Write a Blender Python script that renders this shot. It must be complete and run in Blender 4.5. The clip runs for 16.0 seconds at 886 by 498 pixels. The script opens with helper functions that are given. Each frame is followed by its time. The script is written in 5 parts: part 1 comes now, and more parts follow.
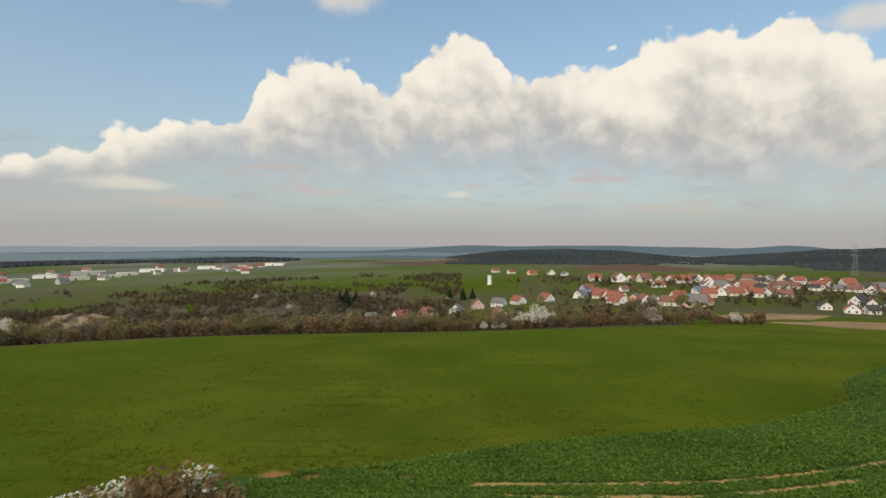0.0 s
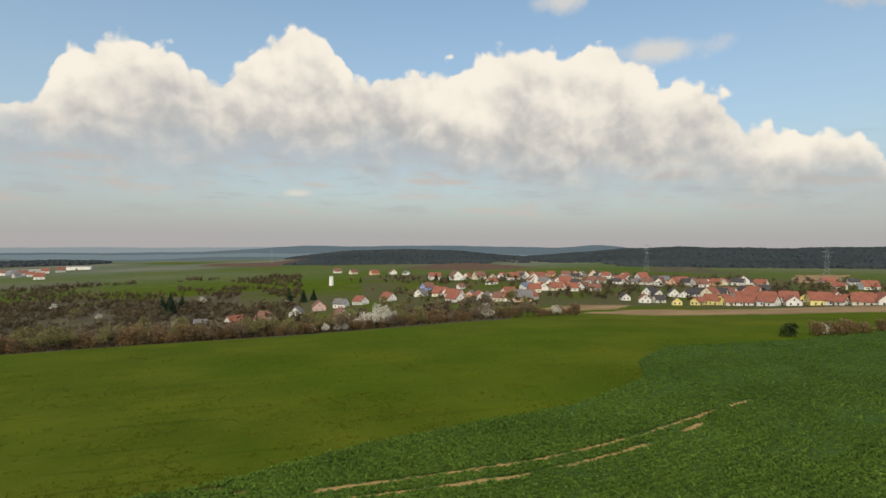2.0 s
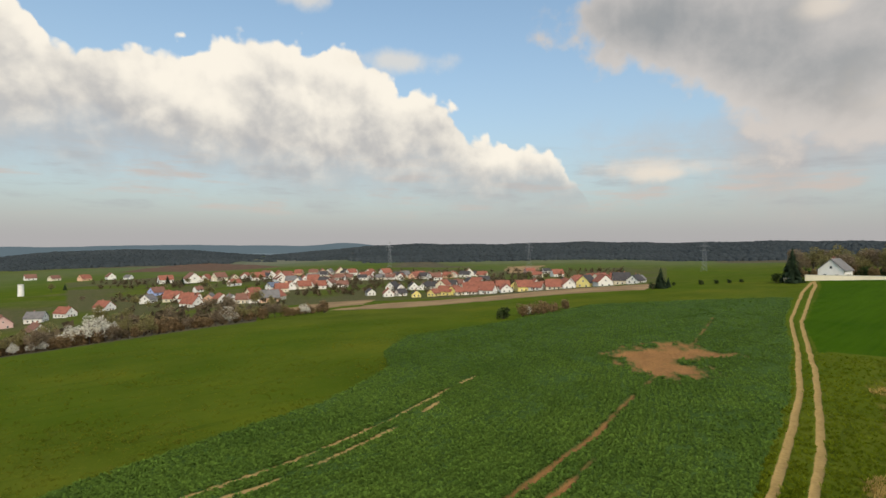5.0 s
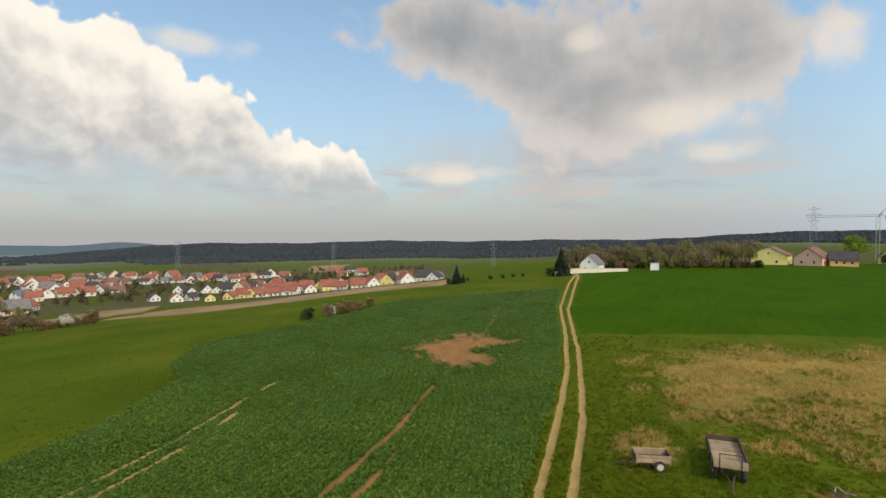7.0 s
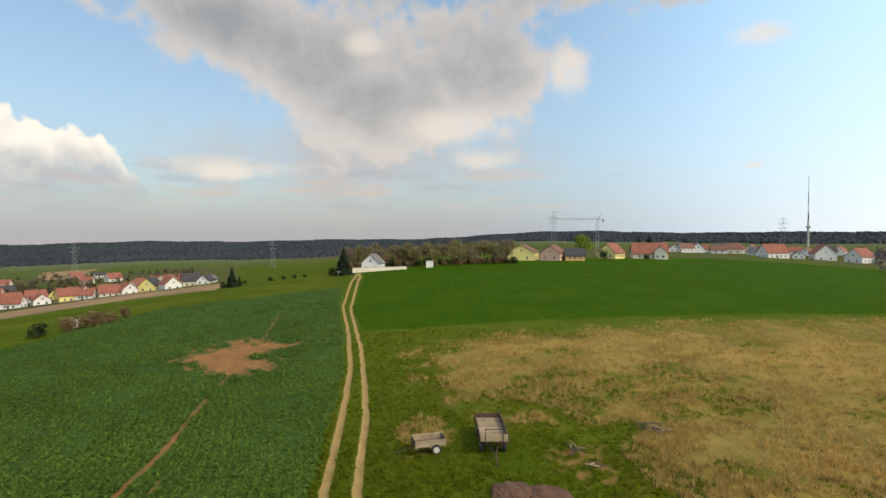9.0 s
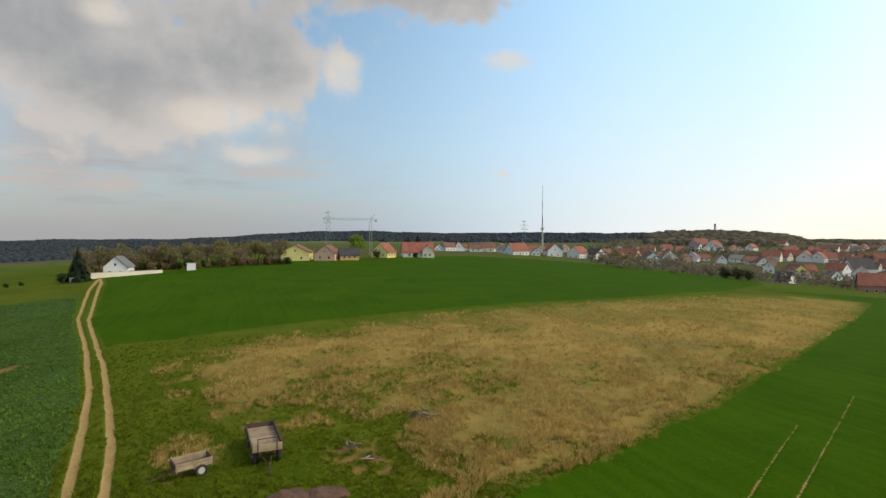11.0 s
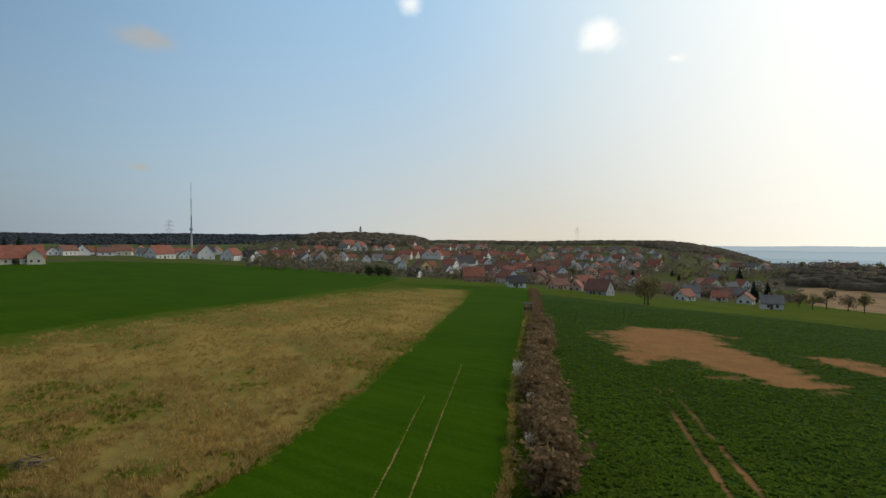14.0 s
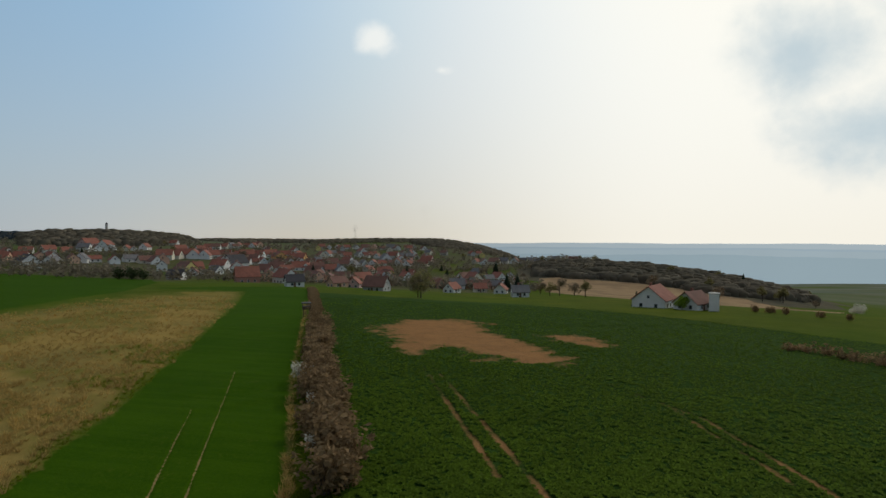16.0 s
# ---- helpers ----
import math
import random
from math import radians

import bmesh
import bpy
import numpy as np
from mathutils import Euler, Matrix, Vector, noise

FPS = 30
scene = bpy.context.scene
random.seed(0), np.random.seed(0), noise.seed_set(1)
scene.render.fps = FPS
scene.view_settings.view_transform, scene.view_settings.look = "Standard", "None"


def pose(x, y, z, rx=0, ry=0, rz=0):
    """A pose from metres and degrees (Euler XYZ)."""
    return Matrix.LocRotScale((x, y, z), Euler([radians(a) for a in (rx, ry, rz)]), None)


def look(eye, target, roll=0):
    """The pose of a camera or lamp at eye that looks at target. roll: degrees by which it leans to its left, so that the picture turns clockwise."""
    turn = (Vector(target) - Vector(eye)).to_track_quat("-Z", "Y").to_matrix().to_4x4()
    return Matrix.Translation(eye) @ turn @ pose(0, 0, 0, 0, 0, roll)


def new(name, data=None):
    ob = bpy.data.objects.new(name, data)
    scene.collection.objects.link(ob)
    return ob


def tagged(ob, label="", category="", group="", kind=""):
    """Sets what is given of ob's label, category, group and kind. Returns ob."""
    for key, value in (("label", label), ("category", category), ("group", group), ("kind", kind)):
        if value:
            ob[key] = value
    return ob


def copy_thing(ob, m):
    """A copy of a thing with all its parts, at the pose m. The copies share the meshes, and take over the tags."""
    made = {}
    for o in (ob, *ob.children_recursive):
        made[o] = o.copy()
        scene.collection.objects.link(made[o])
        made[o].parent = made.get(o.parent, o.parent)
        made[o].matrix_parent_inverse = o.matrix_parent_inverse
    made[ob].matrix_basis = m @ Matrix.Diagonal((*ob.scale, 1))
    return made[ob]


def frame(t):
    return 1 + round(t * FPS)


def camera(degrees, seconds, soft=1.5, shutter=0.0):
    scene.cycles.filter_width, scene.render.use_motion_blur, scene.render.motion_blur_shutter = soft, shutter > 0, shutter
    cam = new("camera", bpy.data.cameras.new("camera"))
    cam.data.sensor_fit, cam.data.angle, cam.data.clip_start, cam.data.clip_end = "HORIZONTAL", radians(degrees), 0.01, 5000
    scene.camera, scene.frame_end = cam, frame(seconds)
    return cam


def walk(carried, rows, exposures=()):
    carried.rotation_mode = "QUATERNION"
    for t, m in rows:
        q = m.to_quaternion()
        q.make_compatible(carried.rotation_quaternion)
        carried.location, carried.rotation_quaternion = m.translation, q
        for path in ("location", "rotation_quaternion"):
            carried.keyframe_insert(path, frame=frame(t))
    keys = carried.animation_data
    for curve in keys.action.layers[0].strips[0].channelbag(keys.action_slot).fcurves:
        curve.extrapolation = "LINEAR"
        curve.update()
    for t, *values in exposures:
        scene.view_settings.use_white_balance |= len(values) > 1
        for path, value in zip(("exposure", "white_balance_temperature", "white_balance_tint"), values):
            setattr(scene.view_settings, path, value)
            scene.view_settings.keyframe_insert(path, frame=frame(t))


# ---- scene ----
# ---- the camera, which hovers on one spot and turns ----
EYE_HEIGHT = 14.0
TURNS = [
    (0.0, 0.0, -1.0, -0.27), (0.5, -4.17, -1.02, -0.17), (1.0, -8.37, -1.0, -0.18), (1.5, -12.56, -0.93, -0.21), (2.0, -16.76, -0.9, -0.27),
    (2.5, -20.96, -0.95, -0.29), (3.0, -25.29, -0.97, -0.26), (5.5, -48.15, -1.1, 0.05), (6.0, -53.23, -1.14, 0.0),
    (6.5, -58.46, -1.18, -0.02), (7.0, -63.95, -1.18, 0.0), (7.5, -69.65, -1.15, 0.02), (8.0, -75.34, -1.15, 0.03),
    (8.5, -81.1, -1.19, 0.06), (9.0, -86.94, -1.23, 0.12), (11.5, -116.59, -1.25, 0.02), (12.0, -122.46, -1.21, -0.02),
    (12.5, -128.45, -1.25, -0.05), (13.0, -134.39, -1.24, -0.03), (13.5, -140.24, -1.22, 0.03), (14.0, -146.35, -1.18, 0.06),
    (14.5, -152.36, -1.21, 0.07), (15.0, -158.26, -1.33, 0.12), (15.5, -163.96, -1.42, 0.09), (16.0, -169.71, -1.43, 0.07),
]
cam = camera(79.17, 16.0, soft=1.5)
walk(cam, [(t, pose(0.05, 0.05, EYE_HEIGHT, 90 + pitch, roll, yaw)) for t, yaw, pitch, roll in TURNS],
     exposures=[(0.0, -0.3, 7000, 11), (5.5, -0.22, 6900, 11), (9.0, -0.12, 6850, 11), (12.5, -0.66, 6650, 10), (16.0, -1.28, 6400, 9)])

# ---- sky, clouds and sun ----
SUN_AZ, SUN_EL = 210.0, 42.0
SKY = 0.1


class Nodes:
    """Short hands for building node trees."""

    def __init__(self, tree):
        self.tree = tree
        tree.nodes.clear()

    def add(self, kind, operation=None):
        n = self.tree.nodes.new(kind)
        if operation:
            n.operation = operation
        return n

    def wire(self, source, target):
        self.tree.links.new(source, target)

    def feed(self, socket, value):
        if hasattr(value, "is_linked"):
            self.wire(value, socket)
        else:
            socket.default_value = value

    def math(self, op, a, b=0.0, c=0.0):
        n = self.add("ShaderNodeMath", operation=op)
        for socket, value in zip(n.inputs, (a, b, c)):
            self.feed(socket, value)
        return n.outputs[0]

    def step(self, x, low, high):
        n = self.add("ShaderNodeMapRange")
        n.interpolation_type = "SMOOTHSTEP"
        for key, value in (("Value", x), ("From Min", low), ("From Max", high)):
            self.feed(n.inputs[key], value)
        return n.outputs[0]

    def mix(self, f, a, b, blend="MIX"):
        n = self.add("ShaderNodeMix")
        n.data_type, n.blend_type = "RGBA", blend
        for socket, value in ((n.inputs[0], f), (n.inputs[6], a), (n.inputs[7], b)):
            if isinstance(value, tuple) and len(value) == 3:
                value = (*value, 1)
            self.feed(socket, value)
        return n.outputs[2]

    def noise(self, vector, scale, detail=4.0, rough=0.55, out=0):
        n = self.add("ShaderNodeTexNoise")
        n.inputs["Scale"].default_value, n.inputs["Detail"].default_value, n.inputs["Roughness"].default_value = scale, detail, rough
        if vector is not None:
            self.wire(vector, n.inputs["Vector"])
        return n.outputs[out]

    def ramp(self, f, stops):
        n = self.add("ShaderNodeValToRGB")
        e = n.color_ramp.elements
        while len(e) < len(stops):
            e.new(0.5)
        for el, (p, v) in zip(e, stops):
            el.position, el.color = p, (v, v, v, 1) if not isinstance(v, tuple) else (*v, 1)
        self.feed(n.inputs[0], f)
        return n.outputs[0]

    def combine(self, x, y, z=0.0):
        n = self.add("ShaderNodeCombineXYZ")
        for socket, value in zip(n.inputs, (x, y, z)):
            self.feed(socket, value)
        return n.outputs[0]


world = bpy.data.worlds.new("sky")
scene.world = world
world.use_nodes = True
w = Nodes(world.node_tree)
ray_dir = w.add("ShaderNodeTexCoord").outputs["Generated"]
split = w.add("ShaderNodeSeparateXYZ")
w.wire(ray_dir, split.inputs[0])
el_rad = w.math("ARCSINE", split.outputs[2])
EL = w.math("MULTIPLY", el_rad, 57.2958)
az_raw = w.math("MULTIPLY", w.math("ARCTAN2", split.outputs[0], split.outputs[1]), 57.2958)
AZ = w.math("SUBTRACT", w.math("MODULO", w.math("ADD", az_raw, 420.0), 360.0), 60.0)
sky_tex = w.add("ShaderNodeTexSky")
sky_tex.sky_type, sky_tex.sun_disc = "NISHITA", False
sky_tex.sun_elevation, sky_tex.sun_rotation = radians(SUN_EL), radians(SUN_AZ)
sky_tex.altitude, sky_tex.air_density, sky_tex.dust_density, sky_tex.ozone_density = 350, 1.0, 2.2, 1.6
# puffed-up coordinates: degrees shifted by billowing noise
plane = w.combine(AZ, EL)
billow = w.add("ShaderNodeTexVoronoi")
billow.feature = "SMOOTH_F1"
billow.inputs["Scale"].default_value, billow.inputs["Smoothness"].default_value = 0.24, 0.4
billow.inputs["Detail"].default_value, billow.inputs["Roughness"].default_value = 2.0, 0.5
warp = w.noise(plane, 0.16, 4.0, 0.56, 1)
shift = w.add("ShaderNodeVectorMath", operation="MULTIPLY_ADD")
w.wire(warp, shift.inputs[0])
shift.inputs[1].default_value, shift.inputs[2].default_value = (5.0, 4.0, 0), (-2.5, -2.0, 0)
moved = w.add("ShaderNodeVectorMath", operation="ADD")
w.wire(plane, moved.inputs[0])
w.wire(shift.outputs[0], moved.inputs[1])
w.wire(moved.outputs[0], billow.inputs["Vector"])
puff = w.math("SUBTRACT", 0.55, billow.outputs["Distance"])
# the same billows a little higher: where they fall away, a top catches the light
lifted = w.add("ShaderNodeVectorMath", operation="ADD")
w.wire(moved.outputs[0], lifted.inputs[0])
lifted.inputs[1].default_value = (0.5, 1.1, 0)
billow_up = w.add("ShaderNodeTexVoronoi")
billow_up.feature = "SMOOTH_F1"
billow_up.inputs["Scale"].default_value, billow_up.inputs["Smoothness"].default_value = 0.24, 0.4
billow_up.inputs["Detail"].default_value, billow_up.inputs["Roughness"].default_value = 2.0, 0.5
w.wire(lifted.outputs[0], billow_up.inputs["Vector"])
relief = w.math("SUBTRACT", billow_up.outputs["Distance"], billow.outputs["Distance"])
soft = w.noise(plane, 0.11, 6.0, 0.6)
fine = w.noise(plane, 0.5, 5.0, 0.6)
along = w.math("DIVIDE", w.math("ADD", AZ, 60.0), 290.0)
# the long white cumulus bank: its top and its flat base along the horizon, in degrees
TOPS = [(-60, 4), (-40, 5.8), (-33, 9.3), (-26, 11.6), (-19.6, 13.1), (-18.6, 17.5), (-10.4, 18.7), (-5.7, 16.6), (-1, 20.7), (2, 22.3), (4.5, 20.9),
        (6.3, 18.5), (9.2, 17.5), (13.8, 19.1), (18.8, 18.1), (22.4, 20.5), (28.8, 19.5), (32.7, 20.1), (36, 17.9), (39, 15.5),
        (43.7, 14.1), (47.9, 10.7), (54.5, 9.5), (57.5, 6.9), (60, 2), (230, 2)]
BASES = [(-60, 3.5), (-40, 4.6), (-27, 7), (-13, 8.2), (7, 8.7), (26, 6.6), (40, 6.4), (57, 4.8), (230, 4)]
top = w.math("MULTIPLY", w.ramp(along, [((a + 60) / 290, e / 30) for a, e in TOPS]), 30.0)
base = w.math("MULTIPLY", w.ramp(along, [((a + 60) / 290, e / 30) for a, e in BASES]), 30.0)
under_top = w.math("SUBTRACT", w.math("ADD", top, w.math("ADD", 1.3, w.math("MULTIPLY", puff, 3.4))), w.math("ADD", EL, w.math("MULTIPLY", fine, 1.0)))
bank_top = w.step(under_top, 0.0, 0.7)
bank_low = w.step(w.math("ADD", w.math("SUBTRACT", EL, base), w.math("MULTIPLY", w.math("SUBTRACT", soft, 0.5), 10.0)), -5.0, 3.6)
bank = w.math("MULTIPLY", w.math("MULTIPLY", bank_top, bank_low), w.step(AZ, 63.0, 56.0))
height = w.math("DIVIDE", w.math("SUBTRACT", EL, base), w.math("MAXIMUM", w.math("SUBTRACT", top, base), 1.0))
bank_light = w.step(w.math("ADD", height, w.math("ADD", w.math("MULTIPLY", relief, 0.45), w.math("MULTIPLY", w.math("SUBTRACT", soft, 0.5), 1.9))), -0.12, 0.95)
bank_tone = w.mix(bank_light, (5.3, 5.45, 5.7), (11.2, 10.8, 9.8))


def blob(az, el, wide, high, ragged=1.0):
    """How far inside a loose cloud round (az, el) a direction lies."""
    a = w.math("DIVIDE", w.math("SUBTRACT", AZ, az), wide)
    e = w.math("DIVIDE", w.math("SUBTRACT", EL, el), high)
    d = w.math("SQRT", w.math("ADD", w.math("MULTIPLY", a, a), w.math("MULTIPLY", e, e)))
    edge = w.math("ADD", w.math("MULTIPLY", w.math("SUBTRACT", soft, 0.5), 2.2 * ragged), w.math("MULTIPLY", puff, 0.35 * ragged))
    return w.math("ADD", w.math("SUBTRACT", 1.0, d), edge)


def most(values):
    out = values[0]
    for v in values[1:]:
        out = w.math("MAXIMUM", out, v)
    return out


# the grey rain cloud overhead and its trailing veil
def lump(az, el, wide, high):
    a = w.math("DIVIDE", w.math("SUBTRACT", AZ, az), wide)
    e = w.math("DIVIDE", w.math("SUBTRACT", EL, el), high)
    return w.math("EXPONENT", w.math("MULTIPLY", w.math("ADD", w.math("MULTIPLY", a, a), w.math("MULTIPLY", e, e)), -1.0))


def heaped(lumps):
    out_ = lump(*lumps[0])
    for l in lumps[1:]:
        out_ = w.math("ADD", out_, lump(*l))
    return out_


grey = w.math("ADD", w.math("SUBTRACT", heaped([(88, 27, 24, 8), (64, 20, 9, 4), (74, 16, 10, 5), (81, 11, 8, 5), (92, 17, 8, 5), (110, 25, 10, 4)]), 0.5),
              w.math("ADD", w.math("MULTIPLY", w.math("SUBTRACT", soft, 0.5), 2.0), w.math("ADD", w.math("MULTIPLY", relief, 0.25), w.math("MULTIPLY", puff, 0.25))))
grey_on = w.step(grey, -0.12, 0.3)
veil = w.step(blob(78, 8, 22, 6, 0.8), -0.2, 1.0)
grey_core = w.step(w.math("ADD", w.math("SUBTRACT", grey, w.math("MULTIPLY", relief, 0.5)), w.math("MULTIPLY", w.math("SUBTRACT", EL, 14.0), 0.045)), 0.0, 1.7)
grey_tone = w.mix(grey_core, (7.4, 7.1, 6.9), (3.3, 3.55, 3.75))
breaks = w.step(w.math("ADD", heaped([(88, 11.5, 6, 2.0), (91, 8.0, 4, 1.2), (100, 17, 2.5, 3.2), (79, 19.5, 2.6, 1.5), (67, 7, 8, 1.3)]), w.math("MULTIPLY", w.math("SUBTRACT", soft, 0.5), 2.2)), 0.3, 1.1)
# small loose clouds
small = most([blob(-9.9, 24, 5, 2), blob(-27, 23, 8, 2), blob(118, 18, 4, 1.6), blob(117, 6.6, 2.2, 0.9), 
              blob(39, 18.3, 8, 1.8), blob(29, 23.5, 4, 1.6), blob(66, 6.4, 5, 1.1), blob(1.5, 4.8, 2.5, 0.7), blob(-30, 5, 8, 1.0)])
small_on = w.step(small, 0.0, 0.8)
sun_small = w.step(most([blob(142.7, 23.4, 2.5, 1.8), blob(162.8, 19.6, 3.4, 1.9), blob(169.6, 17, 1.6, 0.9)]), 0.0, 0.8)
shade_cloud = w.step(most([blob(203, 16, 9, 6, 0.7), blob(209, 8.7, 12, 5, 0.8), blob(214, 21, 12, 7, 0.7)]), -0.1, 1.0)
# haze over the horizon, brighter and warmer towards the sun
d_az = w.math("ABSOLUTE", w.math("SUBTRACT", AZ, SUN_AZ))
sunward = w.step(d_az, 75.0, 0.0)
haze_tone = w.mix(sunward, (5.0, 5.0, 5.25), (11.8, 10.9, 9.2))
haze = w.math("MULTIPLY", w.math("EXPONENT", w.math("DIVIDE", w.math("MAXIMUM", EL, 0.0), -15.0)), 0.96)
blue = w.mix(1.0, sky_tex.outputs[0], (1.95, 2.45, 2.4), "MULTIPLY")
clear = w.mix(haze, blue, haze_tone)
bright = w.math("ADD", 1.0, w.math("MULTIPLY", w.step(d_az, 110.0, 30.0), 0.95))
gain = w.add("ShaderNodeVectorMath", operation="SCALE")
w.wire(clear, gain.inputs[0])
w.wire(bright, gain.inputs["Scale"])
cap = w.add("ShaderNodeVectorMath", operation="MINIMUM")
w.wire(gain.outputs[0], cap.inputs[0])
cap.inputs[1].default_value = (15.5, 17.0, 18.0)
clear = w.mix(w.math("MULTIPLY", w.step(d_az, 128.0, 55.0), 0.75), cap.outputs[0], (6.4, 12.2, 18.2))
clear = w.mix(w.math("MULTIPLY", w.step(d_az, 72.0, 12.0), 0.95), clear, (25.0, 24.8, 23.4))
clear = w.mix(w.math("MULTIPLY", haze, w.step(d_az, 115.0, 50.0)), clear, w.mix(w.step(d_az, 58.0, 15.0), (14.2, 13.0, 10.6), (22.5, 21.3, 18.6)))
glow = w.math("MULTIPLY", w.step(w.math("SQRT", w.math("ADD", w.math("MULTIPLY", d_az, d_az), w.math("POWER", w.math("SUBTRACT", EL, SUN_EL), 2.0))), 40.0, 4.0), 0.8)
clear = w.mix(glow, clear, (25.0, 23.5, 20.0))
clear = w.mix(w.math("MULTIPLY", w.step(EL, 27.0, 48.0), 0.6), clear, (7.4, 7.0, 6.5))
out = w.mix(w.math("MULTIPLY", veil, 0.8), clear, (5.9, 5.5, 5.45))
streak_at = w.combine(w.math("MULTIPLY", AZ, 0.09), w.math("MULTIPLY", EL, 0.5))
streak = w.noise(streak_at, 1.0, 5.0, 0.6)
low_band = w.math("MULTIPLY", w.step(EL, 1.5, 4.0), w.step(EL, 11.0, 7.0))
streaks = w.math("MULTIPLY", w.math("MULTIPLY", w.step(streak, 0.5, 0.68), low_band), w.step(d_az, 95.0, 130.0))
out = w.mix(w.math("MULTIPLY", streaks, 0.75), out, (7.0, 6.1, 5.7))
dull = w.math("MULTIPLY", w.math("MULTIPLY", w.step(streak, 0.48, 0.3), low_band), w.step(d_az, 95.0, 135.0))
out = w.mix(w.math("MULTIPLY", dull, 0.5), out, (4.5, 4.75, 5.2))
out = w.mix(w.math("MULTIPLY", bank, 0.97), out, bank_tone)
out = w.mix(w.math("MULTIPLY", small_on, 0.7), out, (9.2, 8.8, 8.0))
out = w.mix(w.math("MULTIPLY", grey_on, 0.93), out, grey_tone)
out = w.mix(w.math("MULTIPLY", breaks, 0.6), out, (9.8, 9.0, 8.0))
out = w.mix(w.math("MULTIPLY", sun_small, 0.7), out, (24.0, 23.4, 21.8))
out = w.mix(w.math("MULTIPLY", shade_cloud, 0.85), out, (11.8, 14.4, 15.8))
bg = w.add("ShaderNodeBackground")
w.wire(out, bg.inputs[0])
bg.inputs[1].default_value = SKY
w.wire(bg.outputs[0], w.add("ShaderNodeOutputWorld").inputs[0])

sun_lamp = bpy.data.lights.new("sun", "SUN")
sun_lamp.energy, sun_lamp.angle, sun_lamp.color = 2.0, radians(4.0), (1.0, 0.9, 0.74)
sun = new("sun", sun_lamp)
sun_dir = Vector((math.sin(radians(SUN_AZ)) * math.cos(radians(SUN_EL)), math.cos(radians(SUN_AZ)) * math.cos(radians(SUN_EL)), math.sin(radians(SUN_EL))))
sun.matrix_world = look(sun_dir * 100, (0, 0, 0))


# ---- materials ----
def material(name, colour, colour2, scale=1.0, rough=0.85, bump=0.3, fine_scale=None, metallic=0.0, island=0.0, per_object=0.0, specular=0.3, leafy=0.0):
    """A surface with a broad stain and a fine grain between two colours."""
    m = bpy.data.materials.new(name)
    m.use_nodes = True
    n = Nodes(m.node_tree)
    at = n.add("ShaderNodeTexCoord").outputs["Object"]
    broad = n.noise(at, scale, 3.0, 0.6)
    grain = n.noise(at, fine_scale or scale * 9, 4.0, 0.65)
    f = n.step(n.math("ADD", n.math("MULTIPLY", broad, 0.6), n.math("MULTIPLY", grain, 0.4)), 0.3, 0.7)
    c = n.mix(f, colour, colour2)
    if island:
        rnd = n.add("ShaderNodeNewGeometry").outputs["Random Per Island"]
        c = n.mix(1.0, c, n.ramp(rnd, [(0.0, 1 - island), (1.0, 1 + island)]), "MULTIPLY")
    if per_object:
        rnd = n.add("ShaderNodeObjectInfo").outputs["Random"]
        c = n.mix(1.0, c, n.ramp(rnd, [(0.0, 1 - per_object), (1.0, 1.0)]), "MULTIPLY")
    b = n.add("ShaderNodeBsdfPrincipled")
    n.wire(c, b.inputs["Base Color"])
    b.inputs["Roughness"].default_value, b.inputs["Metallic"].default_value = rough, metallic
    b.inputs["Specular IOR Level"].default_value = 0.04 if leafy else specular
    if bump:
        k = n.add("ShaderNodeBump")
        k.inputs["Strength"].default_value, k.inputs["Distance"].default_value = bump, 0.05
        n.wire(grain, k.inputs["Height"])
        n.wire(k.outputs[0], b.inputs["Normal"])
    shader = b.outputs[0]
    if leafy:
        t = n.add("ShaderNodeBsdfTranslucent")
        n.wire(c, t.inputs[0])
        blend = n.add("ShaderNodeMixShader")
        blend.inputs[0].default_value = leafy
        n.wire(shader, blend.inputs[1])
        n.wire(t.outputs[0], blend.inputs[2])
        shader = blend.outputs[0]
    n.wire(shader, n.add("ShaderNodeOutputMaterial").inputs[0])
    return m


WALLS = {k: material("render_" + k, a, tuple(x * 0.84 for x in a), 0.25, 0.9, 0.1, 6.0) for k, a in {
    "white": (0.80, 0.78, 0.74), "cream": (0.72, 0.66, 0.52), "yellow": (0.82, 0.70, 0.26), "pink": (0.62, 0.42, 0.38), "peach": (0.70, 0.44, 0.30),
    "orange": (0.72, 0.42, 0.16), "blue": (0.36, 0.44, 0.72), "grey": (0.46, 0.44, 0.42), "red": (0.46, 0.24, 0.18), "green": (0.45, 0.58, 0.45)}.items()}
ROOFS = {k: material("tiles_" + k, a, tuple(x * 0.6 for x in a), 0.4, 0.8, 0.4, 5.0) for k, a in {
    "red": (0.33, 0.12, 0.08), "brown": (0.24, 0.115, 0.085), "grey": (0.20, 0.19, 0.19), "dark": (0.07, 0.065, 0.07), "blue": (0.16, 0.2, 0.28)}.items()}
GLASS = material("window_glass", (0.03, 0.035, 0.04), (0.05, 0.055, 0.06), 0.5, 0.08, 0.0, specular=0.6)
FRAME = material("window_frame_paint", (0.75, 0.75, 0.73), (0.6, 0.6, 0.58), 2.0, 0.5, 0.0)
DOOR = material("door_wood", (0.16, 0.09, 0.05), (0.1, 0.055, 0.03), 2.0, 0.6, 0.1)
BRICK = material("chimney_brick", (0.36, 0.17, 0.12), (0.25, 0.12, 0.09), 2.0, 0.9, 0.3)
BARK = material("bark", (0.12, 0.095, 0.075), (0.06, 0.05, 0.04), 1.5, 0.95, 0.4)
